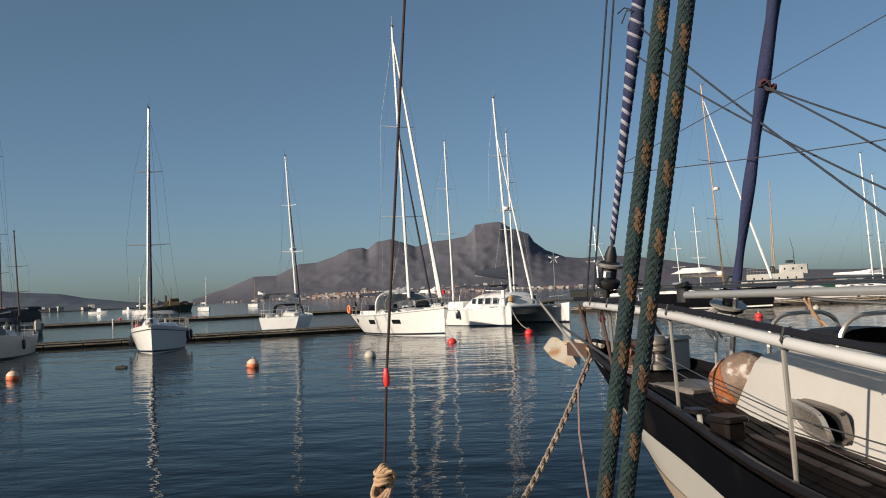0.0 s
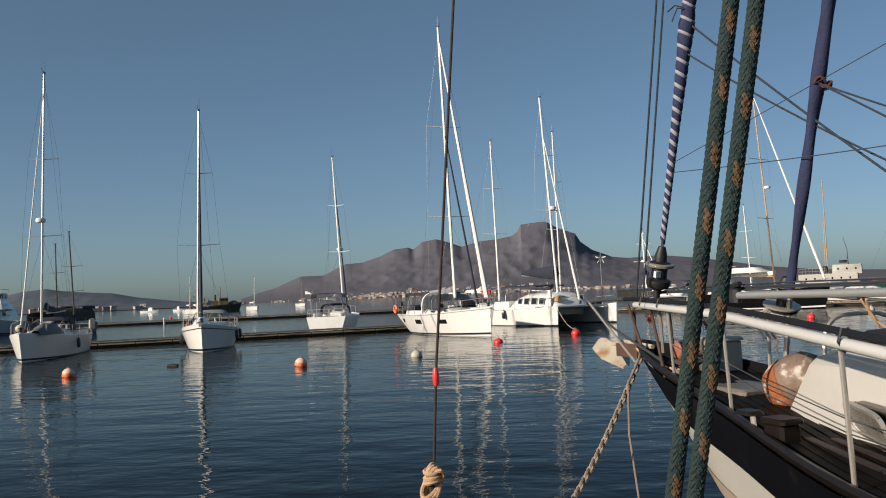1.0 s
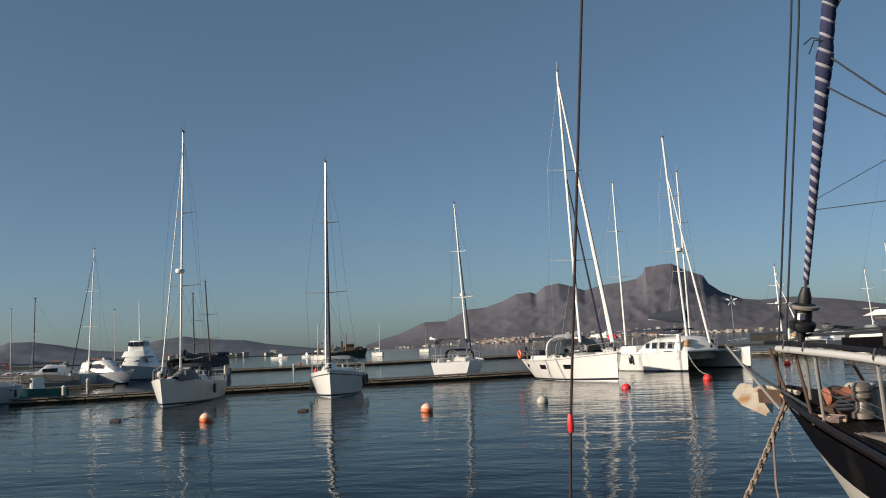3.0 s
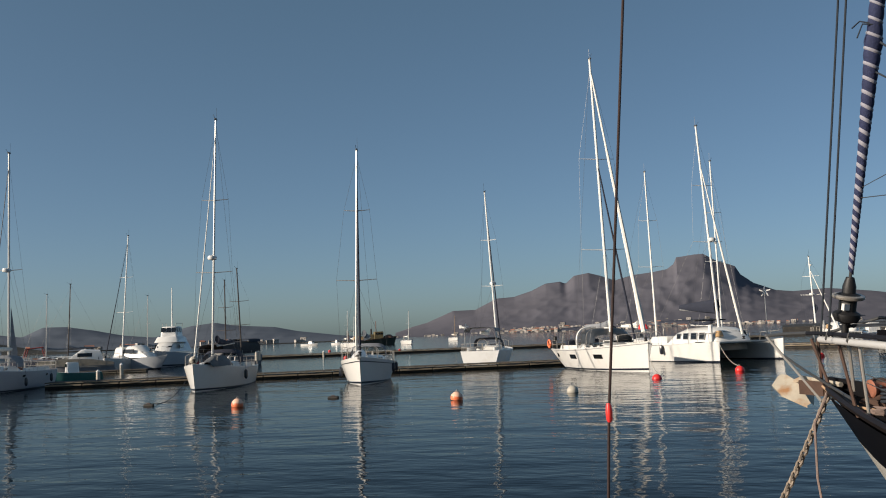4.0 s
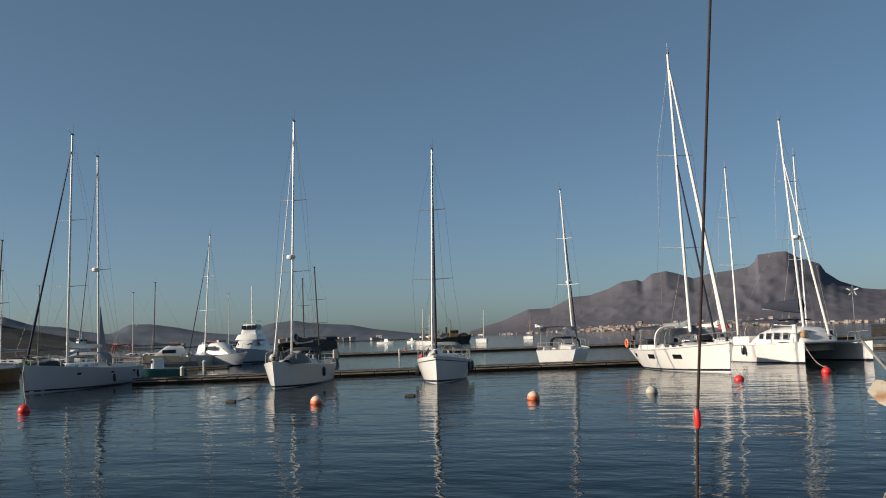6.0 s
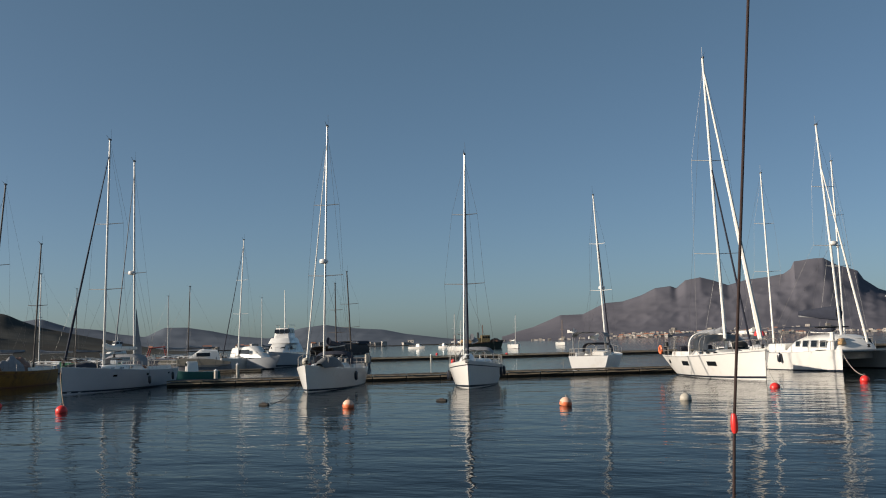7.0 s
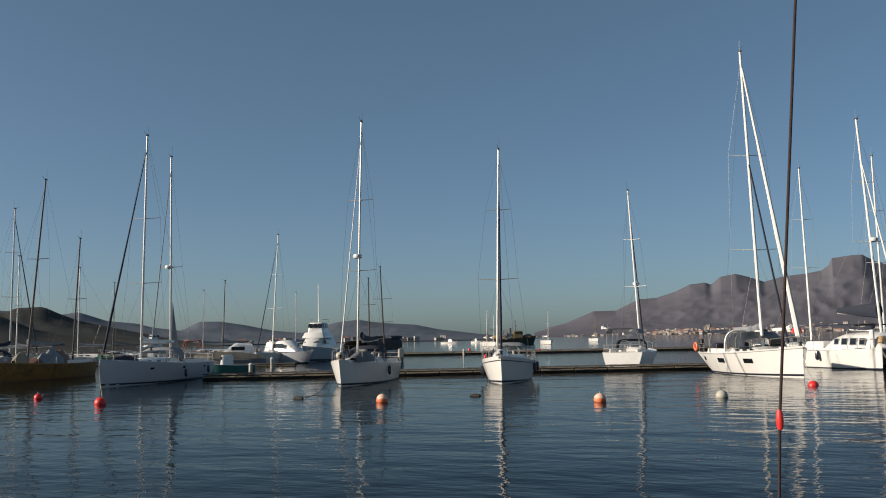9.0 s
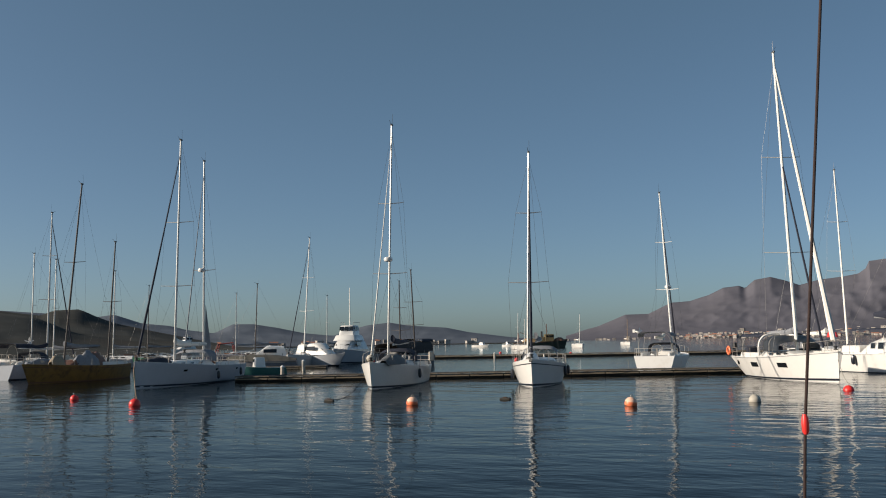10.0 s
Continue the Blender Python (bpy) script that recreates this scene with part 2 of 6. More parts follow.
# ---- water, shores and mountains ----
def ground_sheet():
    g = Geo()
    rings = [0.0, 8, 20, 45, 90, 180, 400, 900, 2000, 4900]
    rows = [[(r * math.cos(a), r * math.sin(a), 0) for a in (2 * math.pi * k / 48 for k in range(48))] for r in rings[1:]]
    g.grid(rows, True)
    g.f.append(tuple(range(48)))
    return structure(part("water", g, WATER, smooth=False), "dark blue rippled harbour water reflecting boats and sky", "water")


ground_sheet()


def ridge(name, profile, dist, depth, material, label, rough, seed, layers=9, step=0.35):
    """A range of hills whose skyline follows azimuth (degrees) and height (metres) pairs at dist metres, sloping to the shore."""
    az = [p[0] for p in profile]
    hs = [p[1] for p in profile]
    n = int((az[-1] - az[0]) / step)
    rows = []
    unit = dist * math.pi / 180
    for i in range(layers):
        u = i / (layers - 1)
        row = []
        for k in range(n + 1):
            a = az[0] + (az[-1] - az[0]) * k / n
            crest = float(np.interp(a, az, hs))
            foot = sum(float(np.interp(a + 0.6 * j, az, hs)) for j in range(-5, 6)) / 11
            h = foot + (crest - foot) * u ** 3
            q = Vector((a * 0.30 + 0.8 * u, u * 2.6 - 0.12 * a, seed))
            rid = 0.6 * abs(noise.noise(q * 1.6)) + 0.4 * abs(noise.noise(q * 3.4))
            e, f = a * unit / depth, u
            fine = 0.10 * noise.noise(Vector((e * 4 + f, f * 4, seed))) + 0.032 * noise.noise(Vector((e * 10, f * 10, seed))) + 0.014 * noise.noise(Vector((e * 24, f * 24, seed))) + 0.006 * noise.noise(Vector((e * 55, f * 55, seed)))
            z = h * (u ** 1.35) * (1 - rough * rid * (1 - u) * 1.3) + h * fine * u ** 0.6 * (0.22 + 0.78 * (1 - u) ** 0.5)
            d = dist - depth * (1 - u) + depth * 0.03 * (rid - 0.4) * (1 - u) * u * 4
            row.append((d * math.sin(radians(a)), d * math.cos(radians(a)), z if i else -1.0))
        rows.append(row)
    rows.append([(p[0] * 1.12, p[1] * 1.12, -1.0) for p in rows[-1]])
    g = Geo().grid(rows)
    return structure(part(name, g, material), label, "mountain")


# ---- boats ----
def half_breadth(u, B, transom, full=2.6):
    """Half beam at the sheer; u runs from 0 at the stern to 1 at the stem."""
    if u < 0.42:
        return B / 2 * (transom + (1 - transom) * math.sin(u / 0.42 * math.pi / 2))
    return B / 2 * (1 - ((u - 0.42) / 0.58) ** full)


def sheer(u, fb_stern, fb_bow):
    return fb_stern + (fb_bow - fb_stern) * (u ** 1.6) - 0.10 * math.sin(u * math.pi)


def hull_rows(L, B, fs, fb, rake, transom, v0=0.0, v1=1.0, grow=0.0, ns=18, nv=7, side=0, keel=-0.35, full=2.6, counter=-0.3):
    """Cross-sections of a hull with its stem at the origin. v runs from the keel line to the sheer."""
    rows = []
    for i in range(ns + 1):
        u = i / ns
        hb, zt = half_breadth(u, B, transom, full), sheer(u, fs, fb)
        pts = []
        for j in range(nv + 1):
            v = v0 + (v1 - v0) * j / nv
            z = keel + (zt - keel) * v
            w = hb * (0.62 + 0.38 * v ** 0.6) * (1 - 0.30 * (1 - v) * u ** 3) + grow
            if hb < 0.02:
                w = 0.012 + grow
            x = -L + L * u - rake * (1 - v) * u ** 6 + counter * (1 - v) * (1 - u) ** 6 + grow * (u > 0.98)
            pts.append((x, w, z))
        rows.append(pts)
    return rows


def add_hull(g, L, B, fs, fb, rake, transom, **k):
    rows = hull_rows(L, B, fs, fb, rake, transom, **k)
    full = [[(x, -y, z) for x, y, z in r] + [(x, y, z) for x, y, z in reversed(r)] for r in rows]
    g.grid(full)
    n = len(full[0])
    g.f.append(tuple(len(g.v) - len(full) * n + j for j in range(n)))
    return g


def add_band(g, L, B, fs, fb, rake, transom, v0, v1, grow=0.006, **k):
    """A strip painted round a hull, a little proud of it."""
    for s in (-1, 1):
        g.grid([[(x, s * y, z) for x, y, z in r] for r in hull_rows(L, B, fs, fb, rake, transom, v0, v1, grow, nv=1, **k)])
    return g


def deck_rows(L, B, fs, fb, transom, inset, drop=0.02, camber=0.05, full=2.6):
    rows = []
    for i in range(17):
        u = i / 16
        hb, z = max(half_breadth(u, B, transom, full) - inset, 0.01), sheer(u, fs, fb) - drop
        rows.append([(-L + L * u, hb * t, z + camber * (1 - t * t)) for t in (-1, -0.5, 0, 0.5, 1)])
    return rows


def cabin(g, x0, x1, w0, w1, z0, h, slope_f=0.5, slope_b=0.15, crown=0.05, tumble=0.82):
    """A coachroof with raked ends, its sides leaning in and its top crowned. x0 is its front."""
    st = [(0.0, 0.02), (slope_f / abs(x1 - x0), 1.0), (0.5, 1.0), (1 - slope_b / abs(x1 - x0), 0.92), (1.0, 0.02)]
    rows = []
    for u, k in st:
        x, w = x0 + (x1 - x0) * u, w0 + (w1 - w0) * u
        r = []
        for t, zz in ((-1, 0), (-tumble, 0.86), (-tumble * 0.86, 1.0), (0, 1.0 + crown / h), (tumble * 0.86, 1.0), (tumble, 0.86), (1, 0)):
            r.append((x, w * (t if zz == 0 else t), z0 + h * zz * k))
        rows.append(r)
    return g.grid(rows, False, True)


def hoop(g, x, w, z0, h, r=0.014, n=10, lean=0.0):
    pts = []
    for k in range(n + 1):
        a = math.pi * k / n
        c, s = math.cos(a), math.sin(a)
        e = 0.55
        pts.append((x + lean * abs(s) ** e, w * math.copysign(abs(c) ** e, c), z0 + h * abs(s) ** e))
    return g.tube(pts, r, 5)


def heap(g, x0, x1, y, w, z, h, seed):
    """A lumpy bundle of folded canvas lying along the deck."""
    rows = []
    for i in range(15):
        u = i / 14
        e = math.sin(math.pi * (0.06 + 0.88 * u)) ** 0.5
        row = []
        for k in range(11):
            t = -1 + 0.2 * k
            lump = 1 + 0.28 * noise.noise(Vector((u * 5.0, t * 1.7, seed))) + 0.10 * noise.noise(Vector((u * 17.0, t * 4.0, seed)))
            row.append((x0 + (x1 - x0) * u, y + w * e * t, z + h * e * lump * max(0.0, 1 - abs(t) ** 2.2)))
        rows.append(row)
    return g.grid(rows)


def canopy(g, x0, x1, w, z0, h, n=10, drop=0.75, lean=0.0):
    """A canvas hood stretched over two hoops."""
    rows = []
    for u, k in ((0.0, drop), (0.3, 0.97), (0.7, 1.0), (1.0, 0.98)):
        row = []
        for i in range(n + 1):
            a = math.pi * i / n
            c, s = math.cos(a), math.sin(a)
            row.append((x0 + (x1 - x0) * u + lean * s, w * math.copysign(abs(c) ** 0.5, c), z0 + h * k * abs(s) ** 0.5))
        rows.append(row)
    return g.grid(rows)


def rig(boat, base, top, material, spread=(), wires=True, wire_r=0.0065, r=0.085, chain_y=1.4, bow=None, stern=None, furl=None, furl_r=0.055, furl_top=0.94, inner=None, radar=None, whip=0.8, steps=False):
    """Mast with spreaders and standing rigging, all in the boat's own frame."""
    base, top = Vector(base), Vector(top)
    up = (top - base).normalized()
    mast = part("mast", Geo().tube([base, base.lerp(top, 0.6), top], r, 8, r * 0.72), material, boat)
    tips = []
    for f, w in spread:
        p = base.lerp(top, f)
        for s in (-1, 1):
            tip = p + Vector((-0.12 * w, s * w, 0.06))
            tips.append((f, s, tip))
            part("spreader", Geo().tube([p, tip], 0.034, 5, 0.022), material, mast)
    part("masthead_unit", Geo().box(top + Vector((0, 0, 0.04)), (0.34, 0.12, 0.10), 0.02).tube([top + Vector((-0.12, 0.03, 0)), top + Vector((-0.12, 0.03, whip))], 0.008, 4).tube([top + Vector((0.1, -0.03, 0.05)), top + Vector((0.42, -0.03, 0.22)), top + Vector((0.52, -0.03, 0.22))], 0.012, 4), WIRE, mast)
    if wires:
        for s in (-1, 1):
            last = Vector((base.x - 0.15, s * chain_y, base.z - 0.35))
            g = Geo()
            cap = [last] + [tip for f, q, tip in tips if q == s] + [base.lerp(top, 0.97)]
            part("shroud", g.tube(cap, wire_r, 4), WIRE, boat)
            part("lower_shroud", Geo().tube([Vector((base.x + 0.5, s * chain_y, base.z - 0.35)), base.lerp(top, spread[0][0] if spread else 0.5)], wire_r, 4), WIRE, boat)
        if stern is not None:
            part("backstay", Geo().tube([Vector(stern), top], wire_r, 4), WIRE, boat)
    if bow is not None:
        head = base.lerp(top, furl_top)
        bow = Vector(bow)
        if furl:
            n = 14
            rows = []
            for i in range(n + 1):
                u = i / n
                p = bow.lerp(head, 0.03 + 0.95 * u)
                k = furl_r * (1.25 - 0.85 * u) * (0.9 + 0.2 * noise.noise(Vector((u * 9, furl_r * 50, 1))))
                rows.append([p + Vector((math.cos(a) * k, math.sin(a) * k, 0)) for a in (2 * math.pi * j / 7 for j in range(7))])
            fs = part("furled_jib", Geo().grid(rows, True, True), furl, boat)
            part("furler_drum", Geo().lathe([(0.05, 0), (0.12, 0.02), (0.12, 0.05), (0.07, 0.07), (0.07, 0.16), (0.12, 0.18), (0.12, 0.21), (0.04, 0.24)], 10, bow + Vector((0, 0, 0.05))), BLACK, fs)
        part("forestay", Geo().tube([bow, head], wire_r * 1.2, 4), WIRE, boat)
    if radar:
        p = base.lerp(top, radar)
        part("radar_dome", Geo().lathe([(0.05, -0.16), (0.26, -0.13), (0.30, -0.02), (0.27, 0.10), (0.10, 0.16)], 12, p + Vector((0.38, 0, 0))).tube([p, p + Vector((0.36, 0, -0.15))], 0.04, 5), GEL, mast)
    return mast


def guard_rails(boat, L, B, fs, fb, transom, h=0.62, posts=5, r=0.014, pulpit=True, pushpit=True, gate=0.0):
    """Pulpit, pushpit, stanchions and two lifelines round a yacht's deck."""
    def edge(u, s, z=0.0):
        return Vector((-L + L * u, s * max(half_breadth(u, B, transom) - 0.06, 0.05), sheer(u, fs, fb) + z))
    us = [0.10 + 0.74 * i / (posts - 1) for i in range(posts)]
    for s in (-1, 1):
        for u in us:
            part("stanchion", Geo().tube([edge(u, s), edge(u, s, h)], r, 5), STEEL, boat)
        for k, z in enumerate((h, h * 0.52)):
            pts = [edge(0.05 + 0.85 * i / 12, s, z) for i in range(13)]
            part("lifeline", Geo().tube(pts, 0.006, 4), WIRE, boat)
    if pulpit:
        g = Geo()
        g.tube([edge(0.84, -1, h), edge(0.93, -1, h + 0.03), edge(0.99, -1, h + 0.05), Vector((0.12, 0, sheer(1, fs, fb) + h + 0.05)), edge(0.99, 1, h + 0.05), edge(0.93, 1, h + 0.03), edge(0.84, 1, h)], r * 1.2, 5)
        for s in (-1, 1):
            for u in (0.84, 0.94):
                g.tube([edge(u, s), edge(u + 0.01, s, h)], r * 1.2, 5)
        part("pulpit", g, STEEL, boat)
    if pushpit:
        g = Geo()
        for z in (h, h * 0.55):
            g.tube([edge(0.12, -1, z), edge(0.02, -1, z), edge(0.005, -0.3, z), edge(0.005, 0.3, z), edge(0.02, 1, z), edge(0.12, 1, z)], r * 1.2, 5)
        for s in (-1, 1):
            for u in (0.12, 0.02):
                g.tube([edge(u, s), edge(u, s, h)], r * 1.2, 5)
        part("pushpit", g, STEEL, boat)


def fender(boat, at, r=0.11, h=0.6, material=None):
    g = Geo().lathe([(0.03, -h / 2), (r * 0.8, -h / 2 + 0.06), (r, -h / 4), (r, h / 4), (r * 0.8, h / 2 - 0.06), (0.03, h / 2)], 9, at)
    g.tube([(at[0], at[1], at[2] + h / 2), (at[0], at[1] * 0.97, at[2] + h / 2 + 0.6)], 0.008, 4)
    part("fender", g, material or NAVY, boat)


def yacht(label, m, L=10.5, B=3.4, fs=1.05, fb=1.35, rake=0.5, transom=0.72, hull=None, stripe=None, mast=None, top=None, mast_mat=None, spread=((0.45, 1.0), (0.72, 0.8)),
          furl=None, furl_r=0.055, cover=None, hood=None, bimini=None, cab=(0.22, 0.62, 0.42), ports=(), fenders=(), radar=None, posts=6, wires=True, boom=True, name="sailing_yacht", group="moored sailing yachts", keel=-0.35, mast_r=0.085, jib_x=-0.25, furl_top=0.94, band=None, cab_mat=None, deck_mat=None, counter=-0.3):
    hull, stripe, mast_mat = hull or GEL, stripe or NAVY, mast_mat or ALU
    boat = thing(name, label, "sailboat", group, m)
    part("hull", add_hull(Geo(), L, B, fs, fb, rake, transom, keel=keel, counter=counter), hull, boat)
    part("boot_stripe", add_band(Geo(), L, B, fs, fb, rake, transom, 0.215, 0.275, keel=keel, counter=counter), stripe, boat, "dark waterline stripe")
    if band:
        part("cove_stripe", add_band(Geo(), L, B, fs, fb, rake, transom, 0.87, 0.90, keel=keel), band, boat)
    part("deck", Geo().grid(deck_rows(L, B, fs, fb, transom, 0.03)), deck_mat or DECK, boat)
    g = Geo()
    for s in (-1, 1):
        pts = [(-L + L * u, s * max(half_breadth(u, B, transom) - 0.02, 0.012), sheer(u, fs, fb) + 0.02) for u in (i / 16 for i in range(17))]
        g.tube(pts, 0.028, 5)
    part("toe_rail", g, hull, boat)
    x0, x1 = -L * cab[0], -L * cab[1]
    zc = sheer(0.55, fs, fb)
    roof = part("coachroof", cabin(Geo(), x0, x1, B * 0.20, B * 0.33, zc - 0.04, cab[2], 1.3, 0.2), cab_mat or GEL, boat)
    for s in (-1, 1):
        for k in range(3):
            u = 0.30 + 0.2 * k
            x = x0 + (x1 - x0) * u
            w = (B * 0.20 + (B * 0.13) * u) * 0.93
            q = Geo().box((0, 0, 0), (0.75, 0.012, 0.13), 0.0).moved(pose(x, s * (w - 0.005), zc + cab[2] * 0.42, s * 14, 0, s * 4.5))
            part("cabin_window", q, GLASS, roof)
    part("hatch", Geo().box((x0 + (x1 - x0) * 0.45, 0, zc + cab[2] + 0.05), (0.55, 0.5, 0.06), 0.03), GLASS, roof)
    g = Geo()
    for s in (-1, 1):
        g.box((-L * 0.80, s * B * 0.30, fs + 0.10), (L * 0.30, 0.22, 0.34), 0.05, 0.9)
    g.box((-L * 0.80, 0, fs - 0.02), (L * 0.30, B * 0.5, 0.06))
    part("cockpit_coaming", g, GEL, boat)
    part("steering_wheel", Geo().tube([(-L * 0.88, 0.42 * math.cos(a), fs + 0.55 + 0.42 * math.sin(a)) for a in (2 * math.pi * k / 16 for k in range(17))], 0.018, 5).tube([(-L * 0.87, 0, fs), (-L * 0.875, 0, fs + 0.6)], 0.06, 6), STEEL, boat)
    for (x, z, w, h) in ports:
        for s in (-1, 1):
            u = (L + x) / L
            v = (z - keel) / (sheer(u, fs, fb) - keel)
            rows = []
            for xx in (x - w / 2, x, x + w / 2):
                uu = (L + xx) / L
                hbv = half_breadth(uu, B, transom)
                r = []
                for zz in (z - h / 2, z + h / 2):
                    vv = (zz - keel) / (sheer(uu, fs, fb) - keel)
                    r.append((xx, s * (hbv * (0.62 + 0.38 * vv ** 0.6) * (1 - 0.30 * (1 - vv) * uu ** 3) + 0.008), zz))
                rows.append(r)
            part("hull_port", Geo().grid(rows), GLASS, boat)
    if mast:
        inv = m.inverted()
        mb = inv @ Vector(mast)
        mt = inv @ Vector(top)
        mb.z = zc + cab[2] if x1 < mb.x < x0 else sheer(max(0, min(1, (L + mb.x) / L)), fs, fb)
        rig(boat, mb, mt, mast_mat, spread, wires, chain_y=B * 0.44, bow=(jib_x, 0, sheer(1, fs, fb) + 0.03), stern=(-L + 0.15, 0, fs + 0.05), furl=furl, furl_r=furl_r, radar=radar, r=mast_r, furl_top=furl_top)
        if boom:
            zb = mb.z + 0.95
            bl = min(L * 0.38, L + mb.x - 0.6)
            bo = part("boom", Geo().tube([(mb.x - 0.1, 0, zb), (mb.x - bl, 0, zb + 0.12)], 0.07, 8), mast_mat, boat)
            if cover:
                rows = []
                for i in range(11):
                    u = i / 10
                    k = 0.17 * (1.25 - 0.7 * u) * (0.92 + 0.16 * noise.noise(Vector((i * 0.9, L, 2))))
                    c = Vector((mb.x - 0.05 - (bl - 0.1) * u, 0, zb + 0.12 * u + k * 0.75 + (0.25 * (1 - u) ** 6)))
                    rows.append([c + Vector((0, math.cos(a) * k * 0.72, math.sin(a) * k * 1.15)) for a in (2 * math.pi * j / 9 for j in range(9))])
                part("sail_cover", Geo().grid(rows, True, True), cover, bo)
    if hood:
        part("sprayhood", canopy(Geo(), x1 + 0.9, x1 - 0.35, B * 0.33, zc + cab[2] * 0.65, 0.85), hood, boat)
    if bimini:
        g = part("bimini", canopy(Geo(), -L * 0.74, -L * 0.97, B * 0.36, fs + 1.55, 0.42, drop=0.9), bimini, boat)
        for x in (-L * 0.76, -L * 0.95):
            part("bimini_hoop", hoop(Geo(), x, B * 0.36, fs + 0.1, 1.8), STEEL, g)
    guard_rails(boat, L, B, fs, fb, transom, posts=posts)
    for x, s, z in fenders:
        u = (L + x) / L
        fender(boat, (x, s * (half_breadth(u, B, transom) + 0.08), z))
    return boat


A_POSE = heading(-25.25, 47.3, 0.200, -0.980)
cruiser = yacht("white cruising yacht moored bow out with a mast radar", A_POSE, L=11.2, B=3.5, fs=1.15, fb=1.55, rake=0.55, hull=GEL, mast=(-26.6, 52.4, 1.6), top=(-26.2, 52.55, 17.0),
      spread=((0.36, 1.15), (0.66, 0.85)), furl=SAILW, furl_r=0.05, cover=SAILN, hood=SAILN, radar=0.42, fenders=((-5.2, 1, 0.75),), posts=7, mast_r=0.075, mast_mat=ALU)
B_POSE = heading(-16.2, 50.0, 0.215, -0.977)
yacht("white sloop with navy furled genoa moored bow out at the pontoon", B_POSE, L=10.8, B=3.35, fs=1.15, fb=1.6, rake=0.55, hull=GEL, mast=(-17.43, 53.2, 1.8), top=(-17.05, 53.3, 14.4),
      spread=((0.36, 1.25), (0.70, 0.8)), furl=SAILN, furl_r=0.075, cover=SAILG, hood=SAILG, band=NAVY, fenders=((-4.4, 1, 0.8), (-6.4, 1, 0.8), (-3.0, -1, 0.7)), posts=7)
C_POSE = heading(-13.3, 84.5, 0.02, 1.0)
yacht("small white sloop lying stern on behind the pontoon", C_POSE, L=10.5, B=3.7, fs=1.25, fb=1.4, rake=0.5, transom=0.88, hull=GEL, mast=(-12.75, 78.6, 1.72), top=(-13.3, 78.6, 15.2),
      spread=((0.38, 0.95), (0.68, 0.7)), furl=SAILN, furl_r=0.07, cover=SAILW, hood=SAILN, bimini=SAILG, mast_mat=WHITEM, posts=5, radar=0.40)
D_POSE = heading(0.05, 56.0, 0.42, -0.906)
yacht("large modern white yacht with plumb bow and black hull windows", D_POSE, L=12.5, B=4.2, fs=1.35, fb=1.75, rake=0.10, transom=0.86, hull=GEL, mast=(-2.29, 61.05, 1.95), top=(-2.70, 61.0, 21.0),
      spread=((0.32, 1.55), (0.64, 1.25)), furl=SAILW, furl_r=0.14, cover=SAILG, mast_mat=WHITEM, ports=((-7.7, 0.88, 1.15, 0.30), (-4.0, 0.92, 0.95, 0.28), (-10.9, 0.95, 0.35, 0.24)), counter=2.3,
      cab=(0.30, 0.68, 0.36), mast_r=0.11, posts=7, band=None, jib_x=-0.3, furl_top=0.96)
dm = D_POSE.inverted()
D_YACHT = bpy.data.objects["sailing_yacht.003"]
part("inner_furled_sail", Geo().tube([dm @ Vector((-0.75, 58.4, 1.95)), dm @ Vector((-2.5, 60.7, 13.4))], 0.075, 7, 0.05), SAILN, D_YACHT, "navy furled inner sail")
part("hull_side_rubbing_line", add_band(Geo(), 12.5, 4.2, 1.35, 1.75, 0.10, 0.86, 0.965, 0.985), SAILG, D_YACHT)
part("coachroof_window", Geo().box((0, 0, 0), (2.6, 0.02, 0.13), 0.0).moved(pose(-6.9, -1.20, 1.80, -14, 0, -3)), GLASS, D_YACHT, "long dark coachroof window")
part("coachroof_window", Geo().box((0, 0, 0), (2.6, 0.02, 0.13), 0.0).moved(pose(-6.9, 1.20, 1.80, 14, 0, 3)), GLASS, D_YACHT, "long dark coachroof window")
ws = part("windscreen", canopy(Geo(), -5.2, -7.7, 1.35, 1.75, 0.98, drop=0.55), mat("smoked_film", (0.035, 0.037, 0.04), 0.3, var=0.2, scale=2, fine=10), D_YACHT, "smoked sprayhood panels")
part("windscreen_arch", hoop(Geo(), -8.0, 1.5, 1.45, 1.38, 0.085, 18), GEL, ws, "thick white arch")
part("sprayhood_bow", hoop(Geo(), -6.6, 1.38, 1.72, 1.02, 0.022, 12), STEEL, ws)
bi = part("bimini", canopy(Geo(), -8.0, -11.4, 1.45, 2.66, 0.22, drop=1.0), SAILN, D_YACHT, "thin dark bimini")
part("bimini_frame", hoop(Geo(), -11.1, 1.45, 1.4, 1.45, 0.02), STEEL, bi)
part("helm_seat", Geo().box((-10.9, -0.9, 1.75), (0.5, 0.7, 0.5), 0.1, 0.9).box((-10.9, 0.9, 1.75), (0.5, 0.7, 0.5), 0.1, 0.9), SAILN, D_YACHT)
part("deck_hatch", Geo().box((-3.2, 0, 1.80), (0.7, 0.7, 0.06), 0.05), GLASS, D_YACHT)
part("outboard_motor", Geo().box((-12.3, -1.55, 2.05), (0.35, 0.3, 0.45), 0.08, 0.85).tube([(-12.3, -1.55, 1.8), (-12.35, -1.55, 1.2)], 0.06, 6), BLACK, D_YACHT)
part("lifebuoy", Geo().tube([(-12.3 + 0.26 * math.cos(a), -2.0, 1.75 + 0.26 * math.sin(a)) for a in (2 * math.pi * k / 14 for k in range(15))], 0.075, 6), ORANGE, D_YACHT, "orange lifebuoy")
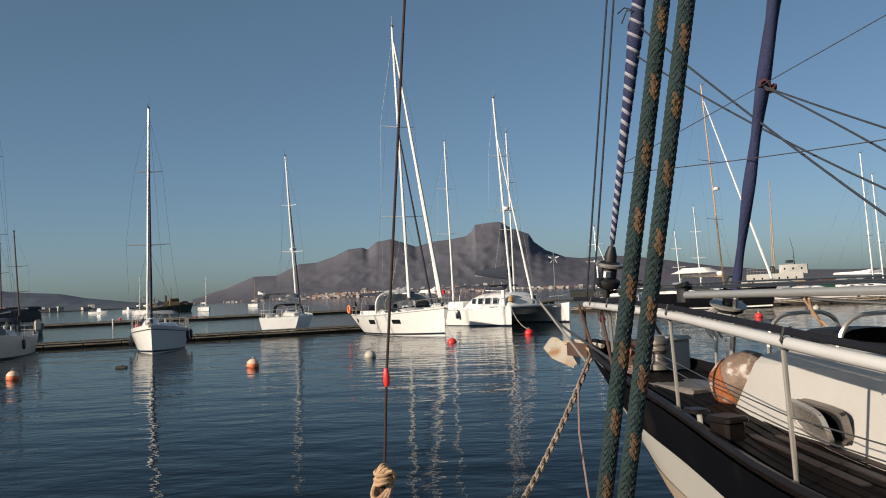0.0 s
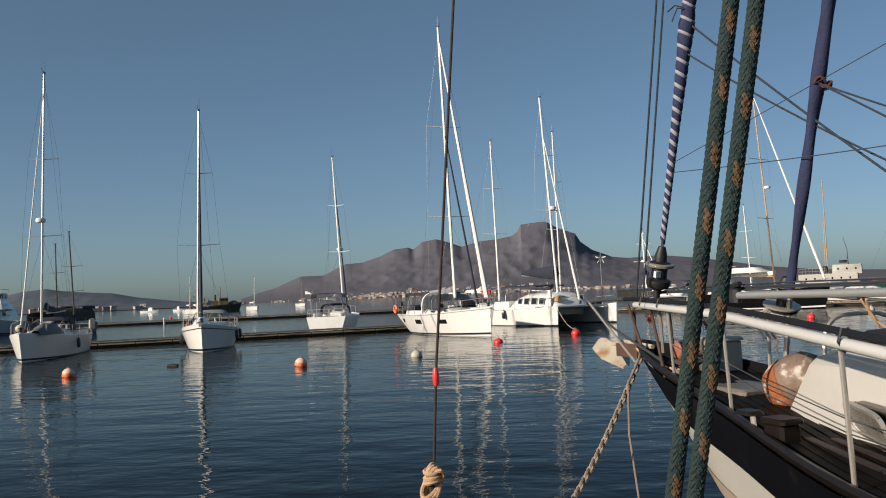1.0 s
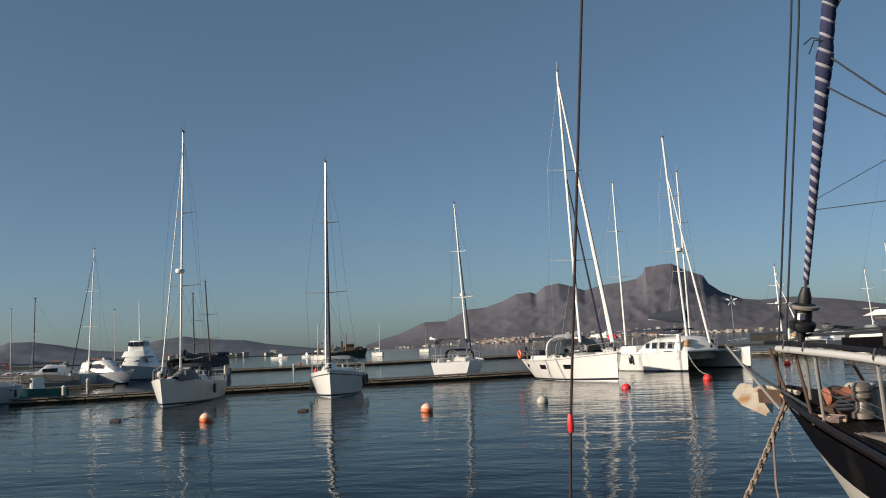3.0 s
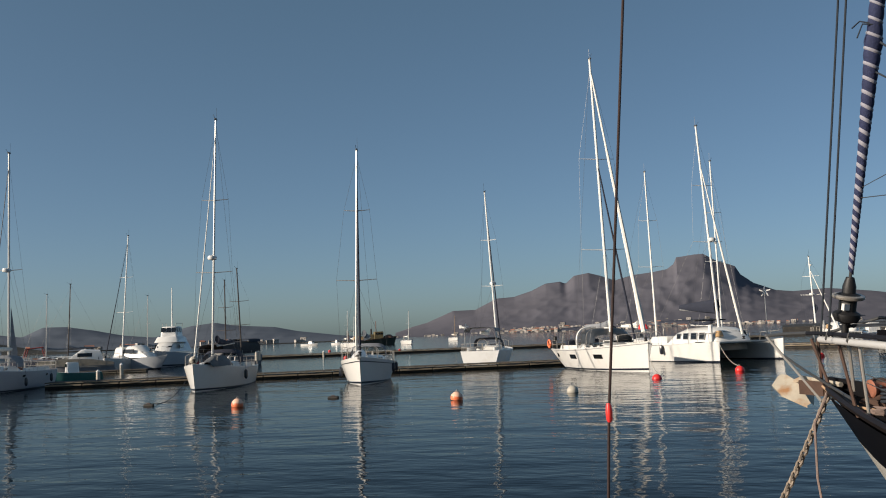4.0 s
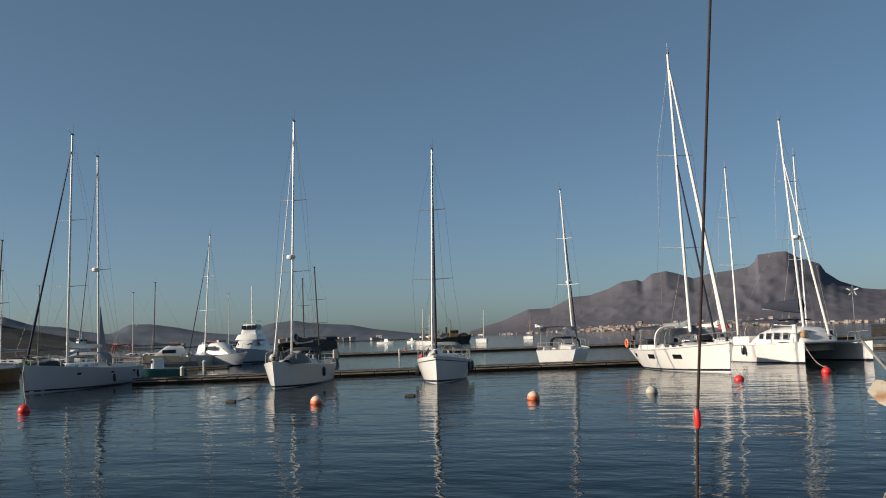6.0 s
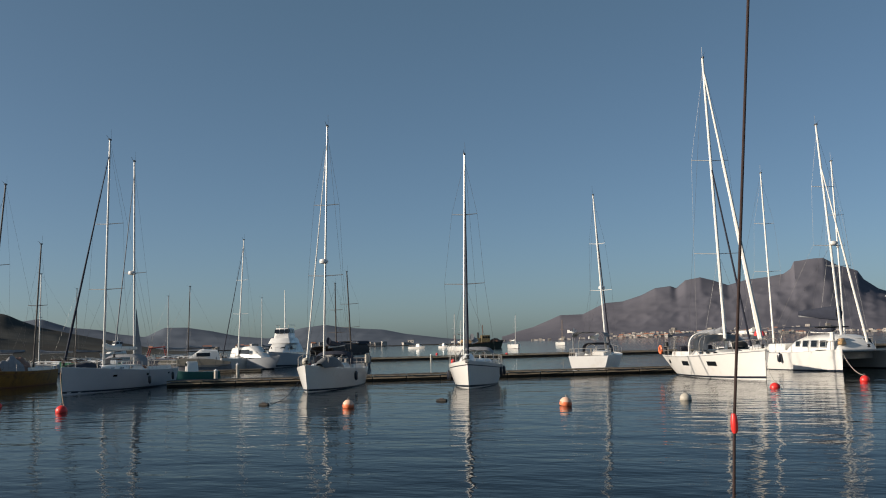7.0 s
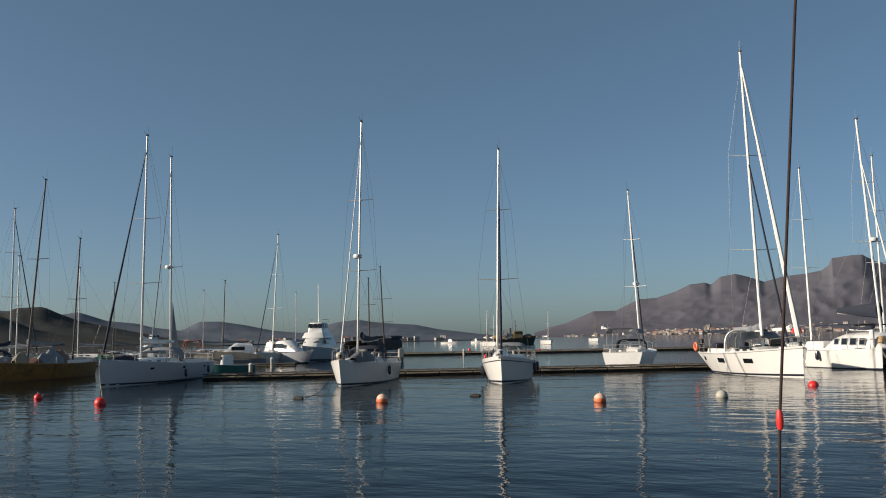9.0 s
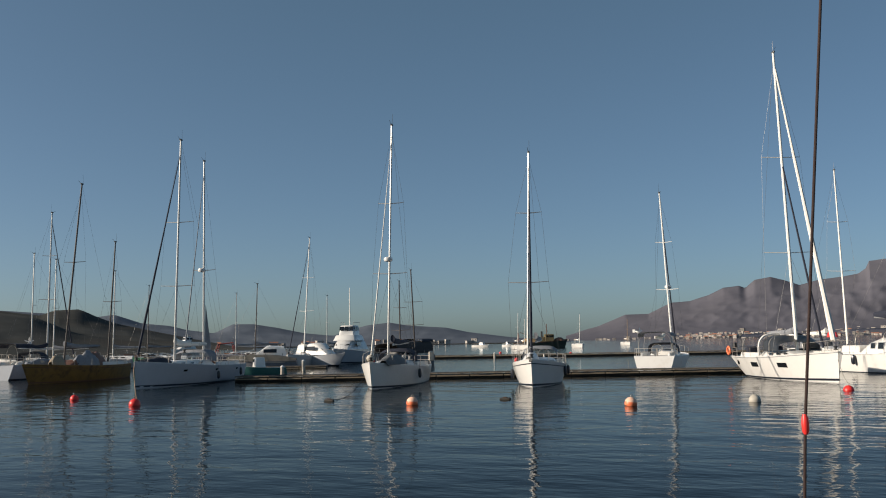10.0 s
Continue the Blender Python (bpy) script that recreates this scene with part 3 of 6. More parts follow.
part("sail_bag", heap(Geo(), -3.6, -0.9, -0.2, 0.5, 1.56, 0.42, 8.0), GEL, bpy.data.objects["sailing_yacht.001"], "bundled pale canvas on the foredeck")
part("bow_roller", Geo().box((0.12, 0, 1.58), (0.5, 0.2, 0.12), 0.03).tube([(0.3, -0.09, 1.62), (0.38, -0.09, 1.5), (0.3, 0.09, 1.5)], 0.035, 6), STEEL, bpy.data.objects["sailing_yacht.001"])
K_POSE = heading(-42.1, 46.5, 0.24, -0.97)
ketch = yacht("long grey-white ketch with black portholes and furled blue-grey sails", K_POSE, L=15.2, B=4.4, fs=1.25, fb=1.75, rake=0.15, transom=0.75, hull=GELB, mast=(-43.5, 52.1, 1.9), top=(-43.3, 52.27, 17.75),
              spread=((0.33, 1.3), (0.62, 1.1)), furl=SAILN, furl_r=0.08, cover=SAILW, ports=((-4.1, 1.05, 0.4, 0.13), (-8.3, 1.0, 0.4, 0.13), (-12.6, 0.95, 0.4, 0.13)), hood=SAILG, fenders=((-8.2, 1, 0.6), (-13.2, 1, 0.7)), posts=8, radar=None)
kb = K_POSE.inverted() @ Vector((-44.7, 56.9, 1.7))
kt = K_POSE.inverted() @ Vector((-44.77, 56.85, 17.15))
rig(ketch, (kb.x, kb.y, 1.5), kt, ALU, ((0.45, 0.9),), chain_y=1.7, r=0.085, bow=(kb.x + 3.4, 0, 2.2), furl=SAILG, furl_r=0.05, radar=0.45)
part("mizzen_sail", Geo().grid([[(kb.x - 0.15, 0.02, 5.9), (kb.x - 0.20, 0.05, 5.7)], [(kb.x - 0.15, 0, 4.2), (kb.x - 0.55, 0.12, 4.0)], [(kb.x - 0.15, 0.03, 2.8), (kb.x - 0.95, 0.16, 2.7)], [(kb.x - 0.15, 0.02, 1.9), (kb.x - 1.25, 0.02, 1.9)]]), SAILG, ketch, "half lowered grey mizzen sail")
part("stowed_dinghy", heap(Geo(), -5.4, -1.0, 0.55, 0.75, 1.38, 0.60, 2.0), mat("dark_grey_inflatable", (0.10, 0.105, 0.11), 0.7, var=0.2, scale=3, fine=20), cruiser, "dark grey inflatable dinghy upturned on the foredeck")
part("bow_fender", Geo().ball((-0.55, -0.1, 1.80), 0.26, 12, 0.9), BUOYW, cruiser, "dull white bow fender")
for k in range(4):
    part("stern_fender", Geo().lathe([(0.03, -0.35), (0.10, -0.28), (0.11, 0.0), (0.10, 0.28), (0.03, 0.35)], 9, (-10.4 + 0.25 * k, 1.5, 1.75)), BUOYW, cruiser)
part("bagged_sail", heap(Geo(), -4.6, -1.2, 0.2, 0.6, 1.52, 0.48, 5.0), SAILN, ketch, "dark canvas sail bundle on the foredeck")



# ---- the old cruising boat alongside: its own frame runs aft from the stem, y to starboard ----
N_POSE = pose(1.3, 8.1, 0, 0, 0, math.degrees(math.atan2(-0.93, 0.37)))


def n_plan(x):
    return float(np.interp(x, (-0.05, 0.0, 0.5, 1.0, 1.9, 2.3, 3.3, 3.95, 4.7, 6.0, 8.0, 10.5, 12.5), (0.02, 0.05, 0.24, 0.43, 0.68, 0.80, 1.19, 1.42, 1.64, 1.88, 2.0, 1.85, 1.2)))


def n_half(x):
    """Half beam of the deck, faired."""
    if x < 0.25:
        return n_plan(x)
    return sum(n_plan(x + 0.45 * k / 4) for k in range(-4, 5)) / 9


def n_sheer(x):
    return 1.78 + 0.36 * max(0.0, 1 - x / 4.2) ** 1.5


def n_side(v0, v1, grow=0.0, s=-1, nv=5):
    rows = []
    for i in range(45):
        x = -0.04 + 12.5 * (i / 44) ** 1.25
        r = []
        for j in range(nv + 1):
            v = v0 + (v1 - v0) * j / nv
            zt = n_sheer(x)
            z = -0.4 + (zt + 0.4) * v
            w = n_half(x) * (0.36 + 0.64 * v ** 0.75) + grow
            r.append((x + 2.9 * (1 - v) * max(0, 1 - x / 3.6) ** 1.5, s * w, z))
        rows.append(r)
    return rows


def neighbour():
    boat = thing("old_sailing_boat", "old black and cream steel cruising boat with dark deck lying alongside", "sailboat", "", N_POSE)
    for nm, v0, v1, mt, lb in (("lower_hull", 0.0, 0.85, CREAM, "cream painted lower hull"), ("black_strake", 0.85, 0.985, BLACKHULL, "black painted topside band")):
        g = Geo()
        for s in (-1, 1):
            g.grid(n_side(v0, v1, 0.0, s))
        if nm == "lower_hull":
            n = len(g.v)
            g.f.append((n - 6, n - 5, n - 4, n - 3, n - 2, n - 1, len(g.v) // 2 - 1, len(g.v) // 2 - 2, len(g.v) // 2 - 3, len(g.v) // 2 - 4, len(g.v) // 2 - 5, len(g.v) // 2 - 6))
        part(nm, g, mt, boat, lb)
    g = Geo()
    for s in (-1, 1):
        g.grid(n_side(0.66, 0.72, 0.008, s, 1))
    part("tan_stripe", g, mat("faded_tan_stripe", (0.30, 0.24, 0.18), 0.6, var=0.15), boat, "faded tan stripe")
    for s in (-1, 1):
        pts = [(x, s * (n_half(x) - 0.02), n_sheer(x) + 0.012) for x in (-0.03 + 0.3 * i for i in range(42))]
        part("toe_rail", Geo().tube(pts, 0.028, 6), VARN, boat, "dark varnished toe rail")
    rows = []
    for i in range(43):
        x = -0.02 + 0.29 * i
        hb = max(n_half(x) - 0.035, 0.01)
        rows.append([(x, hb * t, n_sheer(x) - 0.035 + 0.05 * hb * (1 - t * t)) for t in (-1, -0.6, -0.2, 0.2, 0.6, 1)])
    part("deck", Geo().grid(rows), TEAK, boat, "teak deck with its shade in the colour")
    # planks laid along the deck edge
    for k in range(9):
        for side in (-1,):
            g = Geo()
            rr = []
            for i in range(26):
                x = 0.9 + 0.2 * i
                o = n_half(x) - 0.09 - 0.068 * k
                if o < 0.04:
                    continue
                z = n_sheer(x) - 0.030 + 0.05 * n_half(x) * (1 - (o / n_half(x)) ** 2)
                rr.append([(x, side * (o + 0.029), z), (x, side * (o + 0.029), z + 0.007), (x, side * (o - 0.029), z + 0.007), (x, side * (o - 0.029), z)])
            if len(rr) > 2:
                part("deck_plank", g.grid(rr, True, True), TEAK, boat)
    # cabin trunk with its lit white side
    zc = 1.80
    rows = []
    for x, w, h in ((2.26, 0.34, 0.03), (2.60, 0.48, 0.43), (3.4, 0.69, 0.46), (4.0, 0.88, 0.47), (4.8, 1.12, 0.48), (6.2, 1.3, 0.48), (7.5, 1.3, 0.48), (7.6, 1.3, 0.02)):
        rows.append([(x, -w, zc), (x, -w + 0.07, zc + h * 0.90), (x, -w + 0.13, zc + h), (x, 0, zc + h + 0.05), (x, w - 0.13, zc + h), (x, w - 0.07, zc + h * 0.90), (x, w, zc)])
    trunk = part("cabin_trunk", Geo().grid(rows, False, True), mat("off_white_cabin_paint", (0.43, 0.41, 0.38), 0.5, var=0.06, scale=2, fine=20, dirt=((0.42, 0.36, 0.29), 0.60, 0.85, 3.0)), boat, "off-white painted cabin trunk")
    # handrail and coaming lip on the cabin top
    part("grab_rail", Geo().tube([(3.0, -0.42, 2.31), (3.2, -0.5, 2.35), (5.5, -1.08, 2.36), (5.6, -1.1, 2.30)], 0.014, 6), VARN, trunk)
    # the open portlight, its frame swung out
    def ring(cx, cy, cz, w, h, depth, m):
        outer, inner = [], []
        for k in range(24):
            a = 2 * math.pi * k / 24
            c, s = math.cos(a), math.sin(a)
            e = 0.45
            px, pz = math.copysign(abs(c) ** e, c), math.copysign(abs(s) ** e, s)
            outer.append((px * w / 2, pz * h / 2))
            inner.append((px * (w / 2 - 0.016), pz * (h / 2 - 0.016)))
        rows2 = [[(x, -depth, z) for x, z in outer], [(x, depth, z) for x, z in outer], [(x, depth, z) for x, z in inner], [(x, -depth, z) for x, z in inner], [(x, -depth, z) for x, z in outer]]
        return Geo().grid(rows2, True).moved(m)
    yaw = math.degrees(math.atan2(-0.24, 0.6))
    hole = pose(3.40, -0.680, 1.955, 12, 0, yaw)
    # No hole is cut: a black panel paints the dark inside the port.
    part("port_dark_panel", Geo().box((0, 0, 0), (0.57, 0.02, 0.155), 0.0).moved(hole), BLACK, trunk, "black panel for the unlit inside of the open port")
    part("port_frame", ring(0, 0, 0, 0.60, 0.185, 0.018, hole), DULLST, trunk, "weathered chrome port frame")
    swung = hole @ pose(-0.02, -0.060, 0.012, 9, 0, -5)
    lid = part("port_lid_frame", ring(0, 0, 0, 0.58, 0.19, 0.012, swung), STEEL, trunk, "chrome lid frame swung open")
    part("port_glass", Geo().box((0, 0, 0), (0.54, 0.006, 0.155)).moved(swung), mat("milky_acrylic", (0.15, 0.135, 0.12), 0.18, var=0.4, scale=5, fine=25), lid, "milky acrylic pane")
    # guard rail: a dark top tube with a padded white pole lashed under it
    def gr(x, dz=0.0, out=0.0):
        return Vector((x, -(n_half(x) + 0.0 + out) if x > 0 else -0.06 - out, 2.585 - 0.0068 * max(0.0, x + 0.1) ** 2 + dz))
    xs = [-0.12 + 0.25 * i for i in range(38)]
    part("guard_rail", Geo().tube([gr(x, 0.004, 0.010) for x in xs], 0.0170, 8), mat("dark_rail_cover", (0.010, 0.011, 0.016), 0.85, var=0.2, spec=0.15), boat, "dark rubber covered guard rail")
    pole = part("padded_pole", Geo().tube([gr(x, -0.047, 0.008) for x in xs[1:]], 0.0275, 10), mat("white_pvc_sleeve", (0.47, 0.465, 0.455), 0.45, var=0.06, scale=2, fine=20, dirt=((0.45, 0.42, 0.38), 0.62, 0.8, 5)), boat, "white sleeved pole lashed along the rail")
    for x in (0.45, 1.05, 2.38, 4.02, 5.2, 6.4):
        p, q = gr(x, 0.0), gr(x, -0.047, 0.008)
        part("lashing", Geo().tube([gr(x, 0.022, 0.02), gr(x, -0.035, 0.042), gr(x, -0.08, 0.010), gr(x, -0.045, -0.024), gr(x, 0.022, -0.012)], 0.007, 5), BLACK, pole)
    for x in (1.1, 2.25, 3.9, 5.6, 7.3):
        part("stanchion", Geo().tube([(x, -n_half(x) + 0.07, n_sheer(x) - 0.03), gr(x, -0.02) + Vector((0, 0.035, 0))], 0.0120, 8), STEEL, boat)
    for x in (1.2, 3.2, 5.2, 7.2):
        part("stanchion", Geo().tube([(x, n_half(x) - 0.07, n_sheer(x) - 0.03), (x, n_half(x) - 0.05, n_sheer(x) + 0.62)], 0.0135, 8), STEEL, boat)
    part("starboard_rail", Geo().tube([(-0.1, 0.08, 2.58)] + [(x, n_half(x) - 0.05, n_sheer(x) + 0.62) for x in (0.5, 1.2, 2.2, 3.2, 4.2, 5.2, 7.2)], 0.013, 7), WIRE, boat)
    for dz in (0.24, 0.30):
        part("lifeline", Geo().tube([(x, -n_half(x) + 0.06, n_sheer(x) + dz) for x in (1.1, 2.25, 3.0, 3.9, 4.7, 5.6, 7.3)], 0.0035, 5), WIRE, boat)
    # pulpit legs at the stem
    for a, b, mt in (((-0.08, -0.06, 2.54), (0.25, -0.10, 2.06), RUSTM), ((0.59, -0.24, 2.50), (0.94, -0.36, 1.98), RUSTM), ((-0.05, -0.02, 2.54), (-0.02, -0.03, 2.16), RUSTM), ((0.32, 0.10, 2.53), (0.34, 0.12, 2.08), RUSTM), ((0.55, 0.22, 2.5), (0.8, 0.30, 2.06), RUSTM)):
        part("pulpit_leg", Geo().tube([a, b], 0.013, 7), mt, boat)
    part("pulpit_strut", Geo().tube([(-0.82, -0.05, 2.555), (0.04, -0.08, 2.03)], 0.013, 8), STEEL, boat, "bright steel pulpit strut")
    part("pulpit_rail", Geo().tube([(-0.84, -0.04, 2.57), (-0.5, -0.05, 2.585), (-0.1, -0.07, 2.59)], 0.0165, 8).ball((-0.84, -0.04, 2.565), 0.026, 8), WIRE, boat, "dark pulpit rail")
    part("pulpit_rail", Geo().tube([(-0.82, -0.03, 2.57), (-0.4, 0.04, 2.585), (-0.1, 0.08, 2.58)], 0.013, 8), WIRE, boat, "dark pulpit rail")
    part("pulpit_brace", Geo().tube([(-0.58, -0.05, 2.40), (-0.2, -0.08, 2.28), (0.29, -0.12, 2.15), (0.85, -0.32, 2.10)], 0.012, 7), WIRE, boat)
    for s in (-1, 1):
        rows = []
        for i in range(12):
            x = 0.02 + 0.17 * i
            w = max(n_half(x) - 0.03, 0.03)
            zt = n_sheer(x) + (0.09 if s > 0 else 0.035) * max(0.0, min(1.0, (1.6 - x) / 1.0))
            rows.append([(x, s * w, n_sheer(x) - 0.03), (x, s * w, zt), (x, s * (w - 0.03), zt), (x, s * (w - 0.03), n_sheer(x) - 0.03)])
        part("bulwark", Geo().grid(rows, True, True), BLACKHULL, boat, "black painted bow bulwark")
    # stem roller, bowsprit cheeks and the plough anchor
    part("bow_roller", Geo().box((-0.06, 0, 2.11), (0.44, 0.13, 0.07), 0.03).box((-0.12, -0.07, 2.13), (0.36, 0.012, 0.12)).box((-0.12, 0.07, 2.13), (0.36, 0.012, 0.12)), RUSTM, boat, "rust-stained iron bow roller")
    an = part("anchor", Geo().tube([(0.2, 0, 2.17), (-0.36, 0, 2.20), (-0.50, 0, 2.16)], 0.022, 6), GALV, boat, "galvanised plough anchor on the roller")
    for s in (-1, 1):
        part("anchor_fluke", Geo().grid([[(-0.72, 0.0, 2.22), (-0.74, s * 0.02, 2.20), (-0.74, s * 0.02, 2.18)], [(-0.62, 0.0, 2.22), (-0.64, s * 0.14, 2.13), (-0.64, s * 0.13, 2.11)], [(-0.46, 0.0, 2.17), (-0.46, s * 0.16, 2.06), (-0.46, s * 0.15, 2.04)], [(-0.26, 0.0, 1.99), (-0.27, s * 0.03, 1.97), (-0.27, s * 0.03, 1.95)]]), GALV, an)
    # chain and snubber at the stem
    g = Geo()
    for i in range(46):
        p = Vector((0.08, -0.05, 2.08)).lerp(Vector((1.02, -1.62, 0.72)), i / 45) + Vector((0, 0, -0.12 * math.sin(math.pi * i / 45)))
        a = Vector((0.94, -1.57, -1.36)).normalized()
        b = a.cross(Vector((0, 0, 1))).normalized() if i % 2 else a.cross(a.cross(Vector((0, 0, 1)))).normalized()
        g.tube([p + a * (0.038 * math.cos(t)) + b * (0.021 * math.sin(t)) for t in (2 * math.pi * k / 8 for k in range(9))], 0.0115, 5)
    part("mooring_chain", g, mat("crusty_chain", (0.25, 0.20, 0.155), 0.9, var=0.4, scale=12, fine=60, bump=0.5), boat, "encrusted mooring chain")
    part("chain_rope", Geo().tube([Vector((1.02, -1.62, 0.72)), Vector((1.06, -1.75, 0.55)), Vector((1.35, -2.1, 0.02))], 0.014, 6), ROPET, boat)
    part("mooring_line", Geo().tube([(0.12, -0.07, 2.13), (0.34, -0.24, 2.06), (0.42, -0.39, 1.90), (0.52, -0.46, 1.5), (0.82, -0.56, 0.9), (1.12, -0.62, 0.3), (1.2, -0.62, -0.05)], 0.009, 6), ROPEP, boat, "faded pink mooring line")
    part("bow_line", Geo().tube([(0.0, -0.05, 2.16), (0.3, -0.16, 2.11), (0.75, -0.32, 2.06), (1.1, -0.2, 2.02)], 0.012, 6), ROPET, boat)
    # jib furler and the wound sail with its blue and pale bands
    foot, head = Vector((0.50, 0.0, 2.28)), Vector((0.93, 0.02, 4.05))
    axis = Vector((1.13 - 0.61, 0.06, 4.89 - 2.86)).normalized()
    c0 = Vector((0.61, -0.16, 2.78))
    part("furling_drum", Geo().lathe([(0.02, -0.30), (0.03, -0.12), (0.085, -0.10), (0.10, -0.07), (0.10, -0.04), (0.065, -0.02), (0.065, 0.06), (0.105, 0.08), (0.105, 0.10), (0.05, 0.12), (0.05, 0.17), (0.03, 0.24)], 16).moved(Matrix.Translation(c0) @ axis.to_track_quat("Z", "Y").to_matrix().to_4x4()), BLACK, boat, "black furling drum")
    part("drum_label", Geo().box((-0.055, -0.045, 0.02), (0.05, 0.03, 0.05)).moved(Matrix.Translation(c0) @ axis.to_track_quat("Z", "Y").to_matrix().to_4x4()), GEL, boat, "white maker plate")
    part("drum_plate", Geo().lathe([(0.112, 0.076), (0.118, 0.085), (0.118, 0.10), (0.108, 0.106)], 16).moved(Matrix.Translation(c0) @ axis.to_track_quat("Z", "Y").to_matrix().to_4x4()), STEEL, boat)
    part("stay_fork", Geo().tube([c0 - axis * 0.1, (0.52, -0.1, 2.14)], 0.014, 6), STEEL, boat)
    side = axis.cross(Vector((0, 1, 0))).normalized()
    up2 = axis.cross(side)
    jib = part("furled_jib_core", Geo().tube([c0 + axis * 0.2, c0 + axis * 8.0], 0.012, 6), WIRE, boat)
    def jr(s):
        return float(np.interp(s, (0.28, 0.5, 1.2, 1.8, 2.0, 2.1, 2.4, 8.0), (0.020, 0.024, 0.034, 0.050, 0.062, 0.050, 0.050, 0.045)))
    # wound bands: alternating helical strips round the stay
    s0, k = 0.28, 0
    while s0 < 2.35:
        wide = float(np.interp(s0, (0.28, 1.2, 1.9, 2.4), (0.033, 0.055, 0.085, 0.10)))
        pale = float(np.interp(s0, (0.28, 1.2, 1.6, 2.4), (0.034, 0.031, 0.027, 0.018)))
        for a, b, mtl in ((s0, s0 + wide, BLUEC), (s0 + wide, s0 + wide + pale, PALEC)):
            rows = []
            for i in range(5):
                t = i / 4
                r = []
                for j in range(13):
                    th = 2 * math.pi * j / 12
                    s = a + (b - a) * t + 0.022 * math.sin(th + 0.6)
                    bulge = 1.0 + 0.10 * math.sin(math.pi * t)
                    r.append(c0 + axis * s + (side * math.cos(th) + up2 * math.sin(th)) * jr(s) * bulge)
                rows.append(r)
            part("sail_wrap", Geo().grid(rows), mtl, jib)
        s0 += wide + pale
        k += 1
    part("sail_upper_roll", Geo().tube([c0 + axis * (2.35 + 0.3 * i) for i in range(20)], 0.05, 10), BLUEC, jib)
    for i in range(4):
        a = c0 + axis * (2.38 + 0.03 * i) - up2 * 0.055
        part("chevron_patch", Geo().tube([a + side * 0.05 - axis * 0.06 , a - up2 * 0.008, a - side * 0.05 + axis * 0.05], 0.008, 5), PALEC, jib)
    p = c0 + axis * 2.12 - side * 0.05
    part("tie_tail", Geo().tube([p, p + Vector((-0.05, -0.1, 0.02)), p + Vector((-0.07, -0.14, -0.08))], 0.006, 5).tube([p, p + Vector((-0.08, -0.1, 0.05)), p + Vector((-0.09, -0.16, 0.0))], 0.006, 5), ROPEN, jib)
    # inner stay in a blue cover
    b0, t0 = Vector((1.94, -0.03, 2.40)), Vector((2.64, -0.12, 4.45))
    d = (t0 - b0).normalized()
    part("inner_stay", Geo().tube([Vector((1.88, -0.02, 1.95)), b0 + d * 0.3], 0.02, 7), STEEL, boat)
    rows = []
    for i in range(40):
        u = i / 39
        c = b0 + d * (0.16 + 3.2 * u)
        base_r = float(np.interp(u, (0, 0.05, 0.3, 0.55, 0.7, 1.0), (0.025, 0.030, 0.037, 0.043, 0.053, 0.062)))
        row = []
        for j in range(14):
            th = 2 * math.pi * j / 14
            wr = 1 + 0.16 * math.sin(2 * th + u * 26) + 0.10 * noise.noise(Vector((math.cos(th), math.sin(th), u * 14)))
            row.append(c + (side * math.cos(th) + up2 * math.sin(th)) * base_r * wr)
        rows.append(row)
    sock = part("staysail_cover", Geo().grid(rows, True, True), BLUEC, boat, "blue canvas cover on the inner stay")
    part("cover_flash", Geo().tube([b0 + d * 2.18 - up2 * 0.066 - side * 0.02, b0 + d * 2.3 - up2 * 0.075, b0 + d * 2.45 - up2 * 0.07 + side * 0.02], 0.012, 5), PALEC, sock)
    fq = d.to_track_quat("Z", "Y").to_matrix().to_4x4()
    part("stay_furler", Geo().lathe([(0.02, -0.12), (0.10, -0.10), (0.105, -0.08), (0.05, -0.06), (0.045, 0.04), (0.06, 0.06), (0.03, 0.14)], 14).moved(Matrix.Translation(Vector((1.95, -0.03, 2.585))) @ fq), BLACK, boat, "black furling drum of the inner stay")
    part("furler_ring", Geo().lathe([(0.11, -0.005), (0.125, 0), (0.125, 0.012), (0.11, 0.016)], 18).moved(Matrix.Translation(Vector((1.92, -0.03, 2.52))) @ fq), STEEL, boat)
    for k in range(3):
        part("shackle", Geo().tube([(1.84 + 0.03 * k, -0.12 + 0.02 * k, 2.30), (1.80 + 0.05 * k, -0.18, 2.45), (1.86 + 0.03 * k, -0.08, 2.52)], 0.010, 6), STEEL, boat)
    # knot with its lines
    kn = b0 + d * 1.62 + Vector((-0.03, -0.02, 0))
    g = Geo()
    for i in range(4):
        c = Vector((0.03 * math.cos(i * 1.7), 0.03 * math.sin(i * 1.7), 0.012 * (i - 1.5)))
        g.tube([kn + Vector((0.05, 0.04, 0)) + c + Vector((0.035 * math.cos(t), 0.035 * math.sin(t), 0.02 * math.sin(2 * t + i))) for t in (2 * math.pi * q / 10 for q in range(11))], 0.009, 5)
    part("rope_knot", g, mat("dark_red_rope", (0.10, 0.03, 0.03), 0.9, var=0.3), boat)
    E = Vector((6.0, -0.9, 3.05))
    for a, b, r, s in ((kn + Vector((0.06, 0, 0)), (5.0, -0.12, 2.80), 0.0068, 0.03), (kn + Vector((0.06, 0, 0)), (5.0, -0.14, 2.25), 0.0068, -0.05),
                       ((1.11, -0.09, 4.74), (4.6, -0.10, 2.15), 0.0078, 0.06), ((1.056, -0.10, 4.52), (4.6, -0.03, 2.55), 0.0070, 0.10)):
        part("sheet_line", Geo().tube(arc_pts(a, b, s, 14), r, 6), ROPEN, boat)
